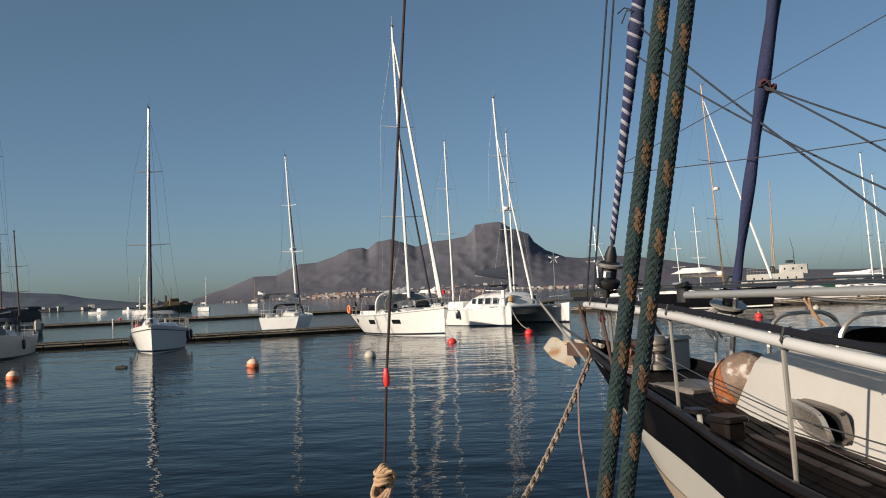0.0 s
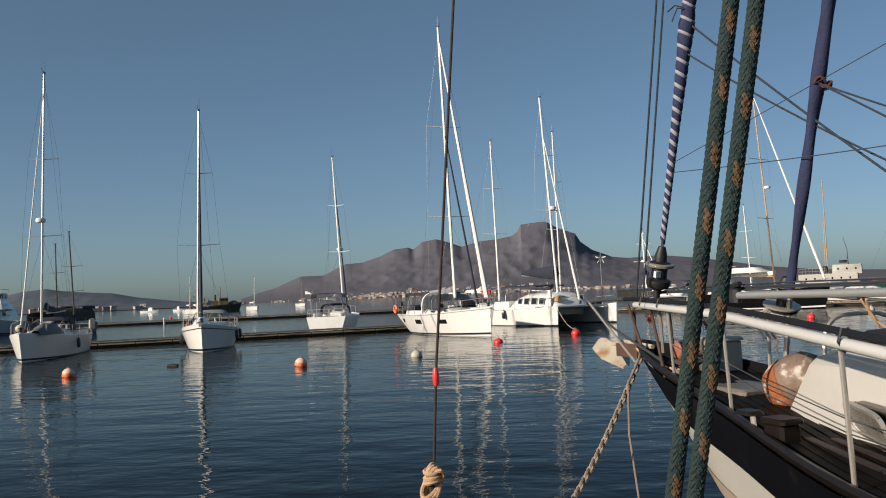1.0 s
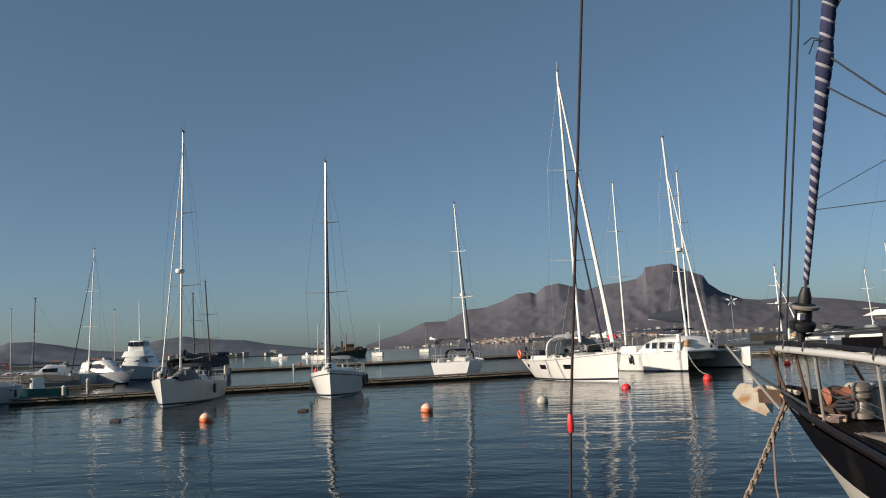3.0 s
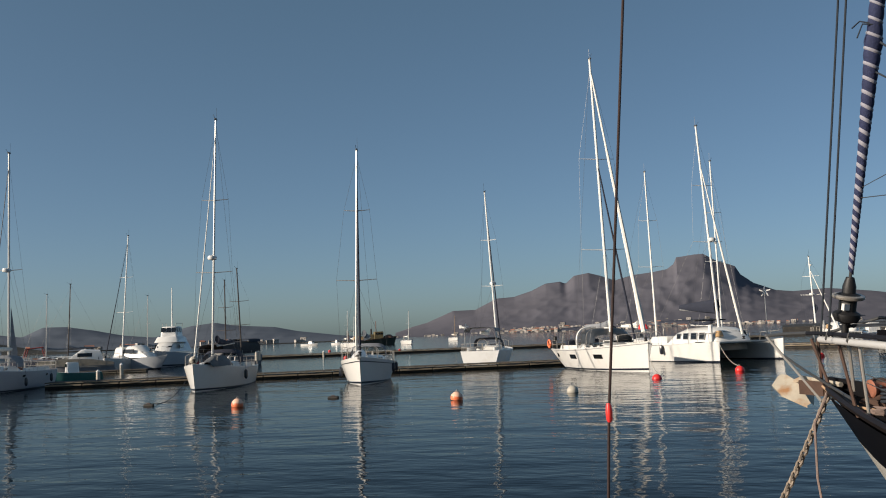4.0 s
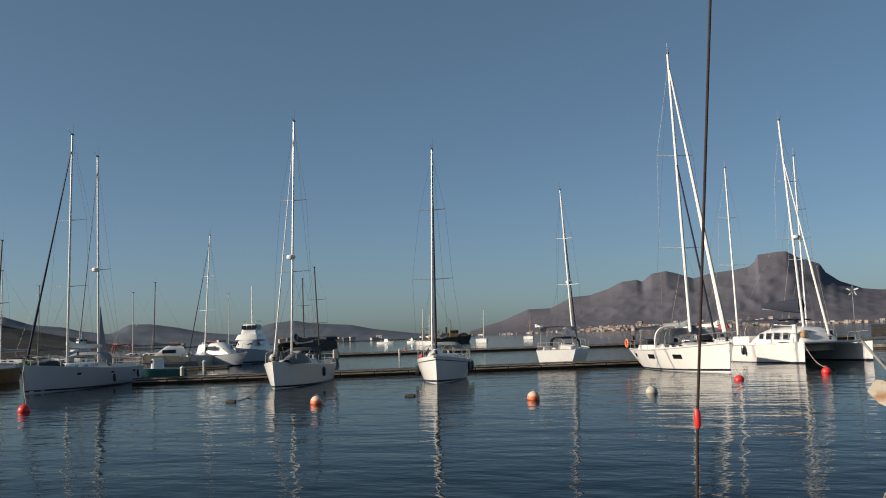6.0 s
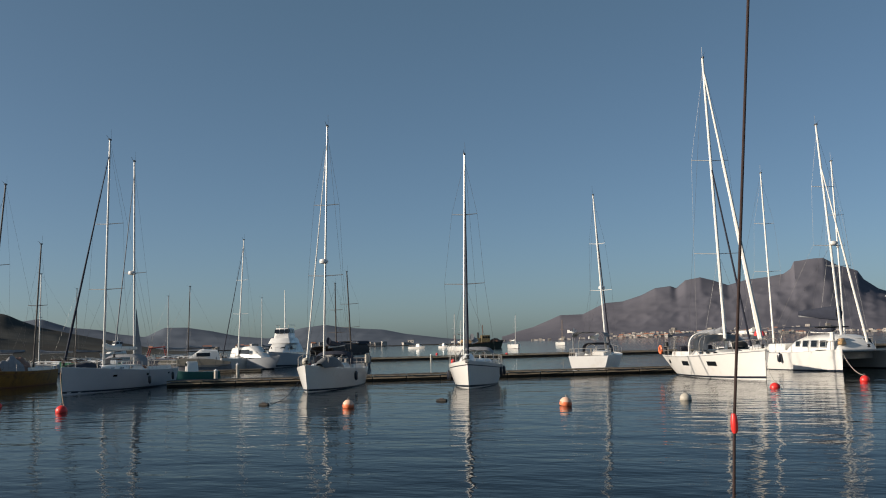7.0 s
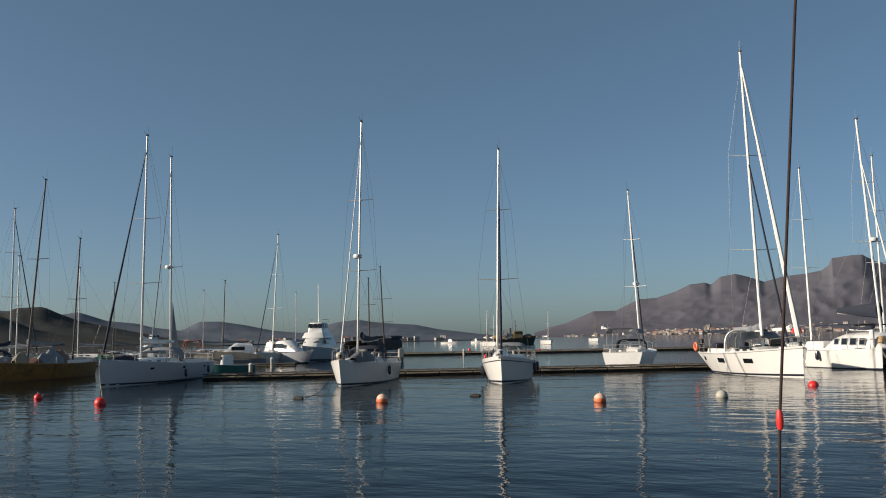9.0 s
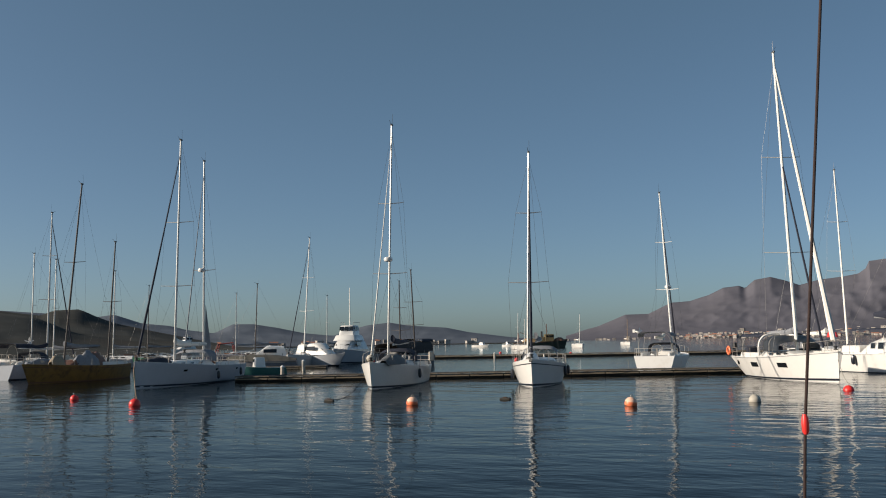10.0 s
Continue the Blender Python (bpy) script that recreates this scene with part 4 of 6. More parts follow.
    part("thin_stay", Geo().tube(arc_pts((0.82, -0.13, 3.60), (5.0, -0.15, 3.36), 0.03), 0.0035, 5), WIRE, boat)
    part("thin_stay", Geo().tube(arc_pts((0.84, -0.13, 3.67), (5.0, -0.15, 4.33), 0.0), 0.003, 5), WIRE, boat)
    for o in (0.0, 0.075):
        part("halyard", Geo().tube([(0.12 + o, -0.10 + o * 0.3, 2.52), (0.52 + o, 0.03 + o * 0.3, 5.2), (0.95 + o, 0.1, 8.0)], 0.0085, 6), ROPEN, boat)
    # the staysail boom laid fore and aft with lines above it
    bm_ = part("staysail_boom", Geo().tube([(1.74, -0.24, 2.605), (4.2, -0.24, 2.61), (7.2, -0.24, 2.615)], 0.027, 12), ALU, boat, "grey aluminium boom")
    part("boom_end", Geo().box((1.70, -0.24, 2.605), (0.09, 0.07, 0.10), 0.02).tube([(1.64, -0.24, 2.665), (1.76, -0.24, 2.685)], 0.02, 6), BLACK, bm_)
    for dz, r in ((0.065, 0.008), (0.085, 0.006), (0.052, 0.006)):
        part("boom_line", Geo().tube([(0.4, -0.10, 2.58 + dz), (2.2, -0.22, 2.60 + dz), (7.0, -0.24, 2.60 + dz)], r, 5), ROPEN, bm_)
    part("boom_lashing", Geo().tube([(2.86, -0.24, 2.57), (2.87, -0.16, 2.46), (2.84, -0.1, 2.40)], 0.009, 6).tube([(2.90, -0.24, 2.57), (2.84, -0.16, 2.47), (2.89, -0.1, 2.40)], 0.008, 6), ROPET, bm_, "tan rope lashing")
    # canvas hood over the forehatch
    hd = part("hatch_hood", canopy(Geo(), 2.62, 3.10, 0.26, 2.02, 0.26, lean=0.0).moved(Matrix.Translation(Vector((-0.20, 0.22, 0.10)))), BLACK, boat, "black canvas hatch hood")
    f = Geo()
    for x, lean in ((2.75, 0.0), (3.3, 0.06)):
        hoop(f, x, 0.31, 2.08, 0.315, 0.015, 12, lean)
    part("hood_frame", f.moved(Matrix.Translation(Vector((-0.36, 0.20, 0.07)))), STEEL, hd)
    # grey box, windlass and deck gear forward
    part("windlass", Geo().lathe([(0.09, 0), (0.09, 0.03), (0.05, 0.05), (0.055, 0.12), (0.085, 0.15), (0.085, 0.17), (0.03, 0.19)], 14, (0.62, 0.05, 2.05)).box((0.65, 0.05, 2.03), (0.3, 0.24, 0.10), 0.03), RUSTM, boat, "rusty anchor windlass")
    part("windlass_drum", Geo().lathe([(0.06, -0.10), (0.07, -0.09), (0.045, -0.03), (0.045, 0.03), (0.07, 0.09), (0.06, 0.10)], 16, (0.77, -0.04, 2.17), "y"), mat("terracotta_drum_paint", (0.26, 0.095, 0.055), 0.7, var=0.3, scale=12, fine=60), boat, "terracotta painted warping drum")
    part("capstan", Geo().lathe([(0.085, 0), (0.085, 0.04), (0.055, 0.06), (0.05, 0.12), (0.075, 0.15), (0.075, 0.18), (0.06, 0.19), (0.075, 0.20), (0.075, 0.23), (0.05, 0.26)], 14, (1.02, 0.0, 2.02)), DULLST, boat, "weathered steel capstan")
    part("coiled_rope", Geo().tube([(0.98 + (0.08 + 0.02 * math.sin(3 * t)) * math.cos(t), -0.22 + 0.07 * math.sin(t + 0.3 * math.sin(t)), 1.985 + 0.0022 * t) for t in (0.5 * i for i in range(60))], 0.010, 5), ROPEP, boat, "faded rope coiled on the foredeck")
    part("coiled_warp", Geo().tube([(0.86 + 0.09 * math.cos(t), 0.0 + 0.09 * math.sin(t), 2.06 + 0.0045 * t) for t in (0.5 * i for i in range(60))], 0.011, 5), ROPEN, boat)
    part("forehatch", Geo().box((1.62, -0.16, 1.93), (0.55, 0.42, 0.08), 0.03), DULLST, boat)
    part("mooring_bollard", Geo().box((2.95, -0.92, 1.875), (0.16, 0.14, 0.10), 0.02).box((2.95, -0.92, 1.94), (0.20, 0.16, 0.03), 0.02), VARN, boat, "dark wooden bollard")
    part("fairlead", Geo().tube([(2.72, -0.92, 1.83), (2.68, -0.90, 1.93)], 0.016, 8), STEEL, boat, "bright steel fairlead pin")
    part("fairlead_cap", Geo().box((2.62, -0.88, 1.945), (0.17, 0.13, 0.022), 0.03), VARN, boat)
    for k in range(3):
        part("deck_batten", Geo().box((0, 0, 0), (1.3, 0.045, 0.008), 0.0).moved(pose(3.6 + 0.1 * k, -1.02 + 0.09 * k, 1.838, 0, 0, math.degrees(math.atan2(-0.25, 0.66)))), mat("worn_reddish_batten", (0.020, 0.011, 0.009), 0.6, var=0.3, scale=4, fine=30, stretch=(1, 6, 1)), boat)
    return boat


neighbour()

ballast = thing("mooring_buoy", "large rust-stained white mooring ball stowed on a dark deck", "buoy", "", N_POSE @ pose(2.25, -0.20, 2.045))
part("shell", Geo().lathe([(0.02, -0.20), (0.09, -0.19), (0.15, -0.15), (0.175, -0.07), (0.18, 0.02), (0.16, 0.11), (0.11, 0.17), (0.045, 0.19), (0.02, 0.195)], 22).moved(pose(0, 0, 0, 0, 62, 20)), RUST, ballast)
part("end_ring", Geo().lathe([(0.10, -0.205), (0.155, -0.165), (0.179, -0.10), (0.182, -0.045), (0.176, -0.04)], 22).moved(pose(0, 0, 0, 0, 62, 20)), RUSTO, ballast, "flaking orange rusty end")
crate = thing("plastic_crate", "pale grey plastic crate lashed on the foredeck", "crate", "", N_POSE @ pose(0.84, 0.22, 2.0, 0, 0, 8))
part("tub", Geo().box((0, 0, 0.12), (0.28, 0.26, 0.24), 0.03), GREYC, crate)
part("lid", Geo().box((0, 0, 0.25), (0.31, 0.29, 0.03), 0.03), GREYC, crate)
for k in (-1, 1):
    part("strap", Geo().tube([(0.07 * k, -0.136, 0.02), (0.06 * k, -0.138, 0.16), (0.08 * k, -0.14, 0.25)], 0.012, 5), BLACK, crate)


# ---- lines of the boat that carries the camera ----
def braid(name, label, a, b, r, seed):
    """A thick plaited line: eight columns of overlapping lobes round a core, green with short ochre runs."""
    a, b = Vector(a), Vector(b)
    ob = thing(name, label, "rope", "green braided lines")
    ob.location = (a.x, a.y, a.z)
    d = b - a
    L = d.length
    q = d.normalized().to_track_quat("Z", "Y").to_matrix().to_4x4()
    part("core", Geo().tube([(0, 0, 0), (0, 0, L)], r * 0.80, 10).moved(q), GREENR, ob)
    rng = random.Random(seed)
    pitch = r * 0.92
    for k in range(8):
        th = math.pi * k / 4 + 0.2
        out, tan_, up = Vector((math.cos(th), math.sin(th), 0)), Vector((-math.sin(th), math.cos(th), 0)), Vector((0, 0, 1))
        ax = (up + tan_ * (0.55 if k % 2 else -0.55)).normalized()
        sd = out.cross(ax)
        green, run, runs = [], [], []
        for i in range(int(L / pitch)):
            z = pitch * (i + 0.45 * (k % 2 == 0))
            gold = k % 4 < 2 and (i + 4 * (k // 4) + 3 * seed) % 9 < 3
            for j in range(5):
                f = j / 4
                w = math.sin(math.pi * (0.08 + 0.84 * f)) ** 0.7 * (0.95 + 0.1 * rng.random())
                p = out * r * 0.80 + up * z + ax * (f - 0.5) * pitch * 1.65
                row = [p + (sd * math.cos(t) * r * 0.40 + out * math.sin(t) * r * 0.26) * w for t in (2 * math.pi * m / 6 for m in range(6))]
                if gold:
                    run.append(row)
                    green.append([p - out * r * 0.3 + (v - p) * 0.4 for v in row])
                else:
                    green.append(row)
            if run and not gold:
                runs.append(run)
                run = []
        part("strand", Geo().grid(green, True, True).moved(q), GREENR, ob)
        for rows in runs:
            part("ochre_fleck", Geo().grid(rows, True, True).moved(q), GOLDR, ob)
    return ob


braid("braided_rope", "thick dark green braided rope with ochre flecks, taut", (0.095, 0.915, 2.15), (0.273, 0.868, 3.25), 0.0080, 1)
braid("braided_rope", "thick dark green braided rope with ochre flecks, taut", (0.110, 0.900, 2.15), (0.296, 0.852, 3.25), 0.0080, 2)

stay = thing("tarred_stay_rope", "thin dark brown rope running up with a red whipping", "rope")
lo, mk, hi = Vector((-0.460, 6.39, 1.53)), Vector((-0.424, 6.39, 2.125)), Vector((-0.06, 6.40, 6.2))
part("line", Geo().tube([lo, mk, mk.lerp(hi, 0.5), hi], 0.0100, 9), ROPEK, stay)
part("whipping", Geo().lathe([(0.013, -0.07), (0.022, -0.05), (0.024, 0.0), (0.020, 0.04), (0.013, 0.06)], 10, mk), RED, stay, "red tape whipping")
g = Geo()
kc = lo + Vector((-0.015, 0, -0.05))
for k in range(4):
    w = 0.045 + 0.014 * k
    g.tube([kc + Vector((w * math.cos(t) * 0.9, 0.03 * math.sin(2 * t + k) - 0.01 * k, -0.10 + (0.13 - 0.012 * k) * math.sin(t + 0.25 * k))) for t in (2 * math.pi * i / 18 for i in range(19))], 0.0165, 7)
for k in range(3):
    g.tube([kc + Vector((0.055 * math.cos(t), 0.055 * math.sin(t), -0.02 - 0.036 * k + 0.012 * math.sin(t + k))) for t in (2 * math.pi * i / 14 for i in range(15))], 0.0165, 7)
part("knot", g, ROPET, stay, "tan rope knot")
part("tail", Geo().tube([lo + Vector((-0.02, 0, -0.1)), lo + Vector((-0.03, 0, -0.4)), lo + Vector((0.0, -0.2, -1.3))], 0.02, 7), ROPEK, stay)


# ---- catamaran ----
def catamaran(label, m, L, gap, fs, fb, mast, top):
    boat = thing("catamaran", label, "catamaran", "moored sailing yachts", m)
    for s in (0, 1):
        y = gap * s
        part("hull", add_hull(Geo(), L, 1.75, fs, fb, 0.12, 0.8, full=1.7).moved(Matrix.Translation(Vector((0, y, 0)))), GEL, boat)
        part("boot_stripe", add_band(Geo(), L, 1.75, fs, fb, 0.12, 0.8, 0.17, 0.25, full=1.7).moved(Matrix.Translation(Vector((0, y, 0)))), NAVY, boat)
        part("deck", Geo().grid(deck_rows(L, 1.75, fs, fb, 0.8, 0.02, full=1.7)).moved(Matrix.Translation(Vector((0, y, 0)))), DECK, boat)
    c = gap / 2
    part("bridge_deck", Geo().box((-L * 0.60, c, 1.05), (L * 0.62, gap - 0.9, 0.65), 0.15, 0.98), GEL, boat)
    part("front_beam", Geo().tube([(-0.9, 0.1, 1.35), (-0.9, gap - 0.1, 1.35)], 0.09, 8), ALU, boat)
    part("trampoline", Geo().box((-L * 0.18, c, 1.33), (L * 0.22, gap - 1.2, 0.02)), SAILG, boat)
    k0 = L / 11.6
    rows = []
    for x, w, h in ((-1.9, 1.30, 0.03), (-2.15, 1.50, 0.42), (-2.55, 1.66, 0.86), (-3.2, 1.76, 1.10), (-4.8, 1.84, 1.18), (-6.4, 1.84, 1.10), (-7.3, 1.80, 0.86), (-7.9, 1.74, 0.45), (-8.2, 1.70, 0.03)):
        rows.append([(x * k0, c + w * math.copysign(abs(math.cos(t)) ** 0.55, math.cos(t)), 1.36 + h * math.sin(t) ** 0.75) for t in (math.pi * i / 14 for i in range(15))])
    sal = part("saloon", Geo().grid(rows, False, True), GEL, boat, "rounded white saloon")
    for s in (-1, 1):
        for x, wd, ht in ((-3.45, 0.60, 0.42), (-4.5, 0.70, 0.44), (-5.55, 0.64, 0.42), (-6.5, 0.50, 0.36)):
            part("saloon_window", Geo().box((0, 0, 0), (wd * k0, 0.05, ht), 0.02).moved(pose(x * k0, c + s * 1.795, 1.86, s * 9, 0, 0)), GLASS, sal)
            part("window_frame", Geo().box((0, 0, 0), (wd * k0 + 0.1, 0.03, ht + 0.1), 0.0).moved(pose(x * k0, c + s * 1.79, 1.86, s * 9, 0, 0)), ALU, sal)
    for y in (-1.0, -0.32, 0.36, 1.04):
        part("front_window", Geo().box((0, 0, 0), (0.05, 0.56, 0.50), 0.0).moved(pose(-2.38 * k0, c + y, 1.93, 0, -32, 0)), GLASS, sal)
    part("arch_post", Geo().box((-2.45 * k0, c - 1.70, 2.0), (0.34, 0.26, 1.35), 0.08), GEL, boat)
    part("mast_foot_gear", Geo().box((-2.2 * k0, c - 1.15, 2.0), (0.5, 0.55, 0.42), 0.1, 0.7), TANMAST, boat, "tan coiled gear by the mast")
    part("hard_top", canopy(Geo(), -5.2 * k0, -9.4 * k0, 1.7, 2.98, 0.16, drop=0.7).moved(Matrix.Translation(Vector((0, c, 0)))), SAILN, boat)
    for x in (-5.6, -9.0):
        part("hard_top_hoop", hoop(Geo(), x * k0, 1.65, 1.4, 1.70).moved(Matrix.Translation(Vector((0, c, 0)))), STEEL, boat)
    part("cockpit_coaming", Geo().box((-9.8 * k0, c, 1.62), (2.4 * k0, gap * 0.62, 0.5), 0.12, 0.95), GEL, boat)
    for y in (0.0, gap):
        part("deck_hatch", Geo().box((-2.4, y, 1.43), (0.6, 0.5, 0.06), 0.04), GLASS, boat)
        part("bow_rail", Geo().tube([(-2.0, y - 0.5, 1.4), (-1.9, y - 0.45, 2.0), (-0.25, y - 0.05, 2.1), (-0.25, y + 0.05, 2.1), (-1.9, y + 0.45, 2.0), (-2.0, y + 0.5, 1.4)], 0.018, 5), STEEL, boat)
    inv = m.inverted()
    mb, mt = inv @ Vector(mast), inv @ Vector(top)
    mb.z = 2.4
    rig(boat, mb, mt, WHITEM, ((0.42, 1.3), (0.7, 0.9)), chain_y=gap * 0.5, r=0.10, bow=(-0.9, c, 1.5), furl=SAILW, furl_r=0.09, radar=0.43, furl_top=0.80)
    zb = 3.62
    bo = part("boom", Geo().tube([(mb.x - 0.1, mb.y, zb), (mb.x - 4.3, mb.y - 0.5, zb + 0.35)], 0.09, 8), ALU, boat)
    rows = []
    for i in range(11):
        u = i / 10
        k = 0.46 * (1.15 - 0.72 * u)
        p = Vector((mb.x - 0.1 - 4.2 * u, mb.y - 0.5 * u, zb + 0.35 * u + k * 0.8))
        rows.append([p + Vector((0, math.cos(a) * k * 0.55, math.sin(a) * k * 1.1)) for a in (2 * math.pi * j / 9 for j in range(9))])
    part("sail_bag", Geo().grid(rows, True, True), SAILN, bo, "dark navy sail bag")
    for y in (-0.75, gap + 0.75):
        for k in range(6):
            x = -0.7 - k * (L - 1.4) / 5
            part("stanchion", Geo().tube([(x, y if k else y * 0.5, 1.3), (x, y if k else y * 0.5, 1.95)], 0.014, 5), STEEL, boat)
        part("lifeline", Geo().tube([(-0.7, y * 0.5, 1.95)] + [(-0.7 - k * (L - 1.4) / 5, y, 1.95) for k in range(1, 6)], 0.007, 4), WIRE, boat)
    fender(boat, (-L * 0.52, -0.98, 0.9), 0.16, 0.7)
    part("biminihead_light", Geo().ball((mb.x + 0.3, mb.y, 8.9), 0.12, 8), GEL, boat)
    return boat


catamaran("white cruising catamaran with dark canopy and navy sail bag", heading(5.0, 66.6, 0.51, -0.86), 11.6, 5.4, 1.25, 1.5, (5.42, 71.8, 2.4), (4.7, 71.9, 18.1))
yacht("white yacht rafted behind the others with a bare pale mast", heading(1.0, 80.0, 0.35, -0.93), L=12, B=3.8, fs=1.3, fb=1.6, mast=(0.95, 85.0, 2.2), top=(0.75, 85.0, 17.0), spread=((0.42, 1.2), (0.7, 0.9)), mast_mat=WHITEM, furl=SAILW, furl_r=0.06, cover=SAILW, hood=SAILG, posts=5)
yacht("cream yacht with tan mast and orange dinghy cover behind the catamaran", heading(8.2, 79.0, 0.4, -0.92), L=11, B=3.6, fs=1.2, fb=1.5, mast=(6.7, 84.7, 2.4), top=(6.6, 84.7, 17.5), spread=((0.42, 1.1), (0.7, 0.8)), mast_mat=WHITEM, cover=SAILN, hood=SAILN, posts=4)

# red dinghy cover on the yacht behind
dg = thing("life_raft_bag", "bright red life raft bag on a cabin roof", "bag")
dg.location = (-0.2, 82.8, 2.52)
part("bag", Geo().box((0, 0, 0.2), (0.9, 0.5, 0.42), 0.14, 0.8), RED, dg)
part("bag_strap", Geo().tube([(-0.2, -0.26, 0.0), (-0.2, -0.24, 0.36), (-0.2, 0.24, 0.36), (-0.2, 0.26, 0)], 0.02, 4), BLACK, dg)


# ---- pontoons ----
def pontoon(name, p, q, width, label, height=0.42, cell=2.4):
    """A floating walkway from p to q: floats, side beams and cross planks."""
    p, q = Vector((*p, 0)), Vector((*q, 0))
    L = (q - p).length
    m = pose(p.x, p.y, 0, 0, 0, math.degrees(math.atan2(q.y - p.y, q.x - p.x)))
    ob = new(name)
    ob.matrix_basis = m
    structure(ob, label, "pontoon")
    n = int(L / cell)
    fm = Geo().box((cell * 0.5, 0, 0.03), (cell * 0.998, width * 0.90, 0.46), 0.02)
    proto = part("float", fm, FLOAT, ob)
    for i in range(1, n):
        f = new("float", proto.data)
        f.parent = ob
        f.location.x = i * cell
    for s in (-1, 1):
        g = Geo()
        for i in range(n):
            g.box((cell * (i + 0.5), s * width * 0.5, height - 0.05), (cell - 0.03, 0.10, 0.055), 0.012)
        part("side_beam", g, RUBRAIL, ob, "pale timber fender beam")
        g = Geo()
        for i in range(n):
            g.box((cell * (i + 0.5), s * width * 0.505, height - 0.22), (cell - 0.09, 0.11, 0.10), 0.015)
        part("lower_beam", g, RUBRAIL, ob, "weathered lower fender beam")
        g = Geo()
        for i in range(n):
            g.tube(arc_pts((cell * i + 0.1, s * (width * 0.5 + 0.07), height - 0.04), (cell * (i + 0.8), s * (width * 0.5 + 0.07), height - 0.04), 0.10 + 0.05 * (i % 3), 6), 0.014, 4)
        part("hanging_rope", g, ROPEN, ob)
    return ob, n, cell, width, height


PONTOONS = [pontoon("pontoon_1", (-41.6, 57.0), (-2.6, 73.0), 2.0, "floating timber pontoon with pale side beams", cell=2.5),
            pontoon("pontoon_2", (-80, 128), (22, 163), 2.2, "far dark floating pontoon across the basin", 0.55, 3.4),
            pontoon("pontoon_3", (-66, 82.1), (-52.5, 88.7), 2.2, "low pontoon between the inner berths", 0.32, 3.0),
            pontoon("pontoon_4", (14, 98), (48, 84), 2.2, "dark pontoon beside the black hull", 0.5, 3.0)]


def piling(x, y, h, white=True):
    ob = thing("mooring_post", "white capped mooring post beside a pontoon", "post", "mooring posts")
    ob.location = (x, y, -0.5)
    part("shaft", Geo().lathe([(0.17, 0), (0.17, h * 0.6 + 0.5), (0.16, h + 0.4), (0.06, h + 0.5)], 10), BUOYW, ob)
    part("cap", Geo().lathe([(0.19, h + 0.36), (0.19, h + 0.42), (0.02, h + 0.56)], 10), GEL, ob)
    return ob


for x, y, h in ((-46.5, 70.5, 0.8), (-37.5, 75, 0.75), (-41, 84.5, 1.4), (-50.5, 80.5, 1.1), (-49, 134, 0.9), (-26.2, 150.5, 0.8)):
    piling(x, y, h)


# ---- buoys ----
def buoy(x, y, r, body, label, top=None, tilt=8, sit=0.20):
    ob = thing("mooring_buoy", label, "buoy", "mooring buoys", pose(x, y, r * sit, tilt, tilt * 0.6, 40 * x))
    prof = [(0.02, -r), (r * 0.5, -r * 0.88), (r * 0.87, -r * 0.5), (r, 0.0), (r * 0.9, r * 0.45), (r * 0.55, r * 0.85), (0.03, r)]
    part("float_body", Geo().lathe(prof, 16), body, ob)
    if top:
        part("pale_cap", Geo().lathe([(r * 0.952, r * 0.33), (r * 0.915, r * 0.45), (r * 0.57, r * 0.87), (0.03, r * 1.02)], 16), top, ob, "paler top")
    part("eye", Geo().tube([(0.05 * math.cos(a), 0, r + 0.04 + 0.05 * math.sin(a)) for a in (2 * math.pi * k / 10 for k in range(11))], 0.014, 5), STEEL, ob)
    part("waterline_scum", Geo().lathe([(r * 0.95, -r * 0.52), (r * 1.012, -r * 0.42), (r * 1.012, -r * 0.30), (r, -r * 0.27)], 16), FLOAT, ob)
    return ob


buoy(-30.35, 33.5, 0.27, RED, "bright red round mooring buoy on the water", tilt=5)
buoy(-37.3, 36.7, 0.22, RED, "small red mooring buoy on the water", tilt=7)
buoy(-17.2, 36.0, 0.26, ORANGE, "orange mooring buoy with paler top on the water", sit=0.30, top=PALEOR, tilt=4)
buoy(-7.86, 36.9, 0.26, ORANGE, "orange mooring buoy with paler top on the water", sit=0.30, top=PALEOR, tilt=6)
buoy(-3.32, 39.8, 0.25, BUOYW, "dull white mooring buoy near a yacht", tilt=6)
buoy(0.37, 48.8, 0.27, RED, "red buoy under a yacht's bow line", tilt=9, sit=-0.15)
buoy(5.0, 53.8, 0.26, RED, "red buoy on the catamaran's bow line", tilt=4)
buoy(22.0, 63.3, 0.27, RED, "red mooring buoy near the black hull", tilt=5)
buoy(30.3, 73.6, 0.28, BUOYW, "white mooring buoy in the far basin", tilt=5)
buoy(12.5, 71.5, 0.25, RED, "red mooring buoy near the black hull", tilt=5)
for x, y in ((-40, 118), (-62, 118), (-58, 117), (-19, 118), (-9, 112), (-68, 190), (-46, 168)):
    buoy(x, y, 0.3, RED if x < -20 else BUOYW, "small far mooring buoy on the open water", tilt=4)


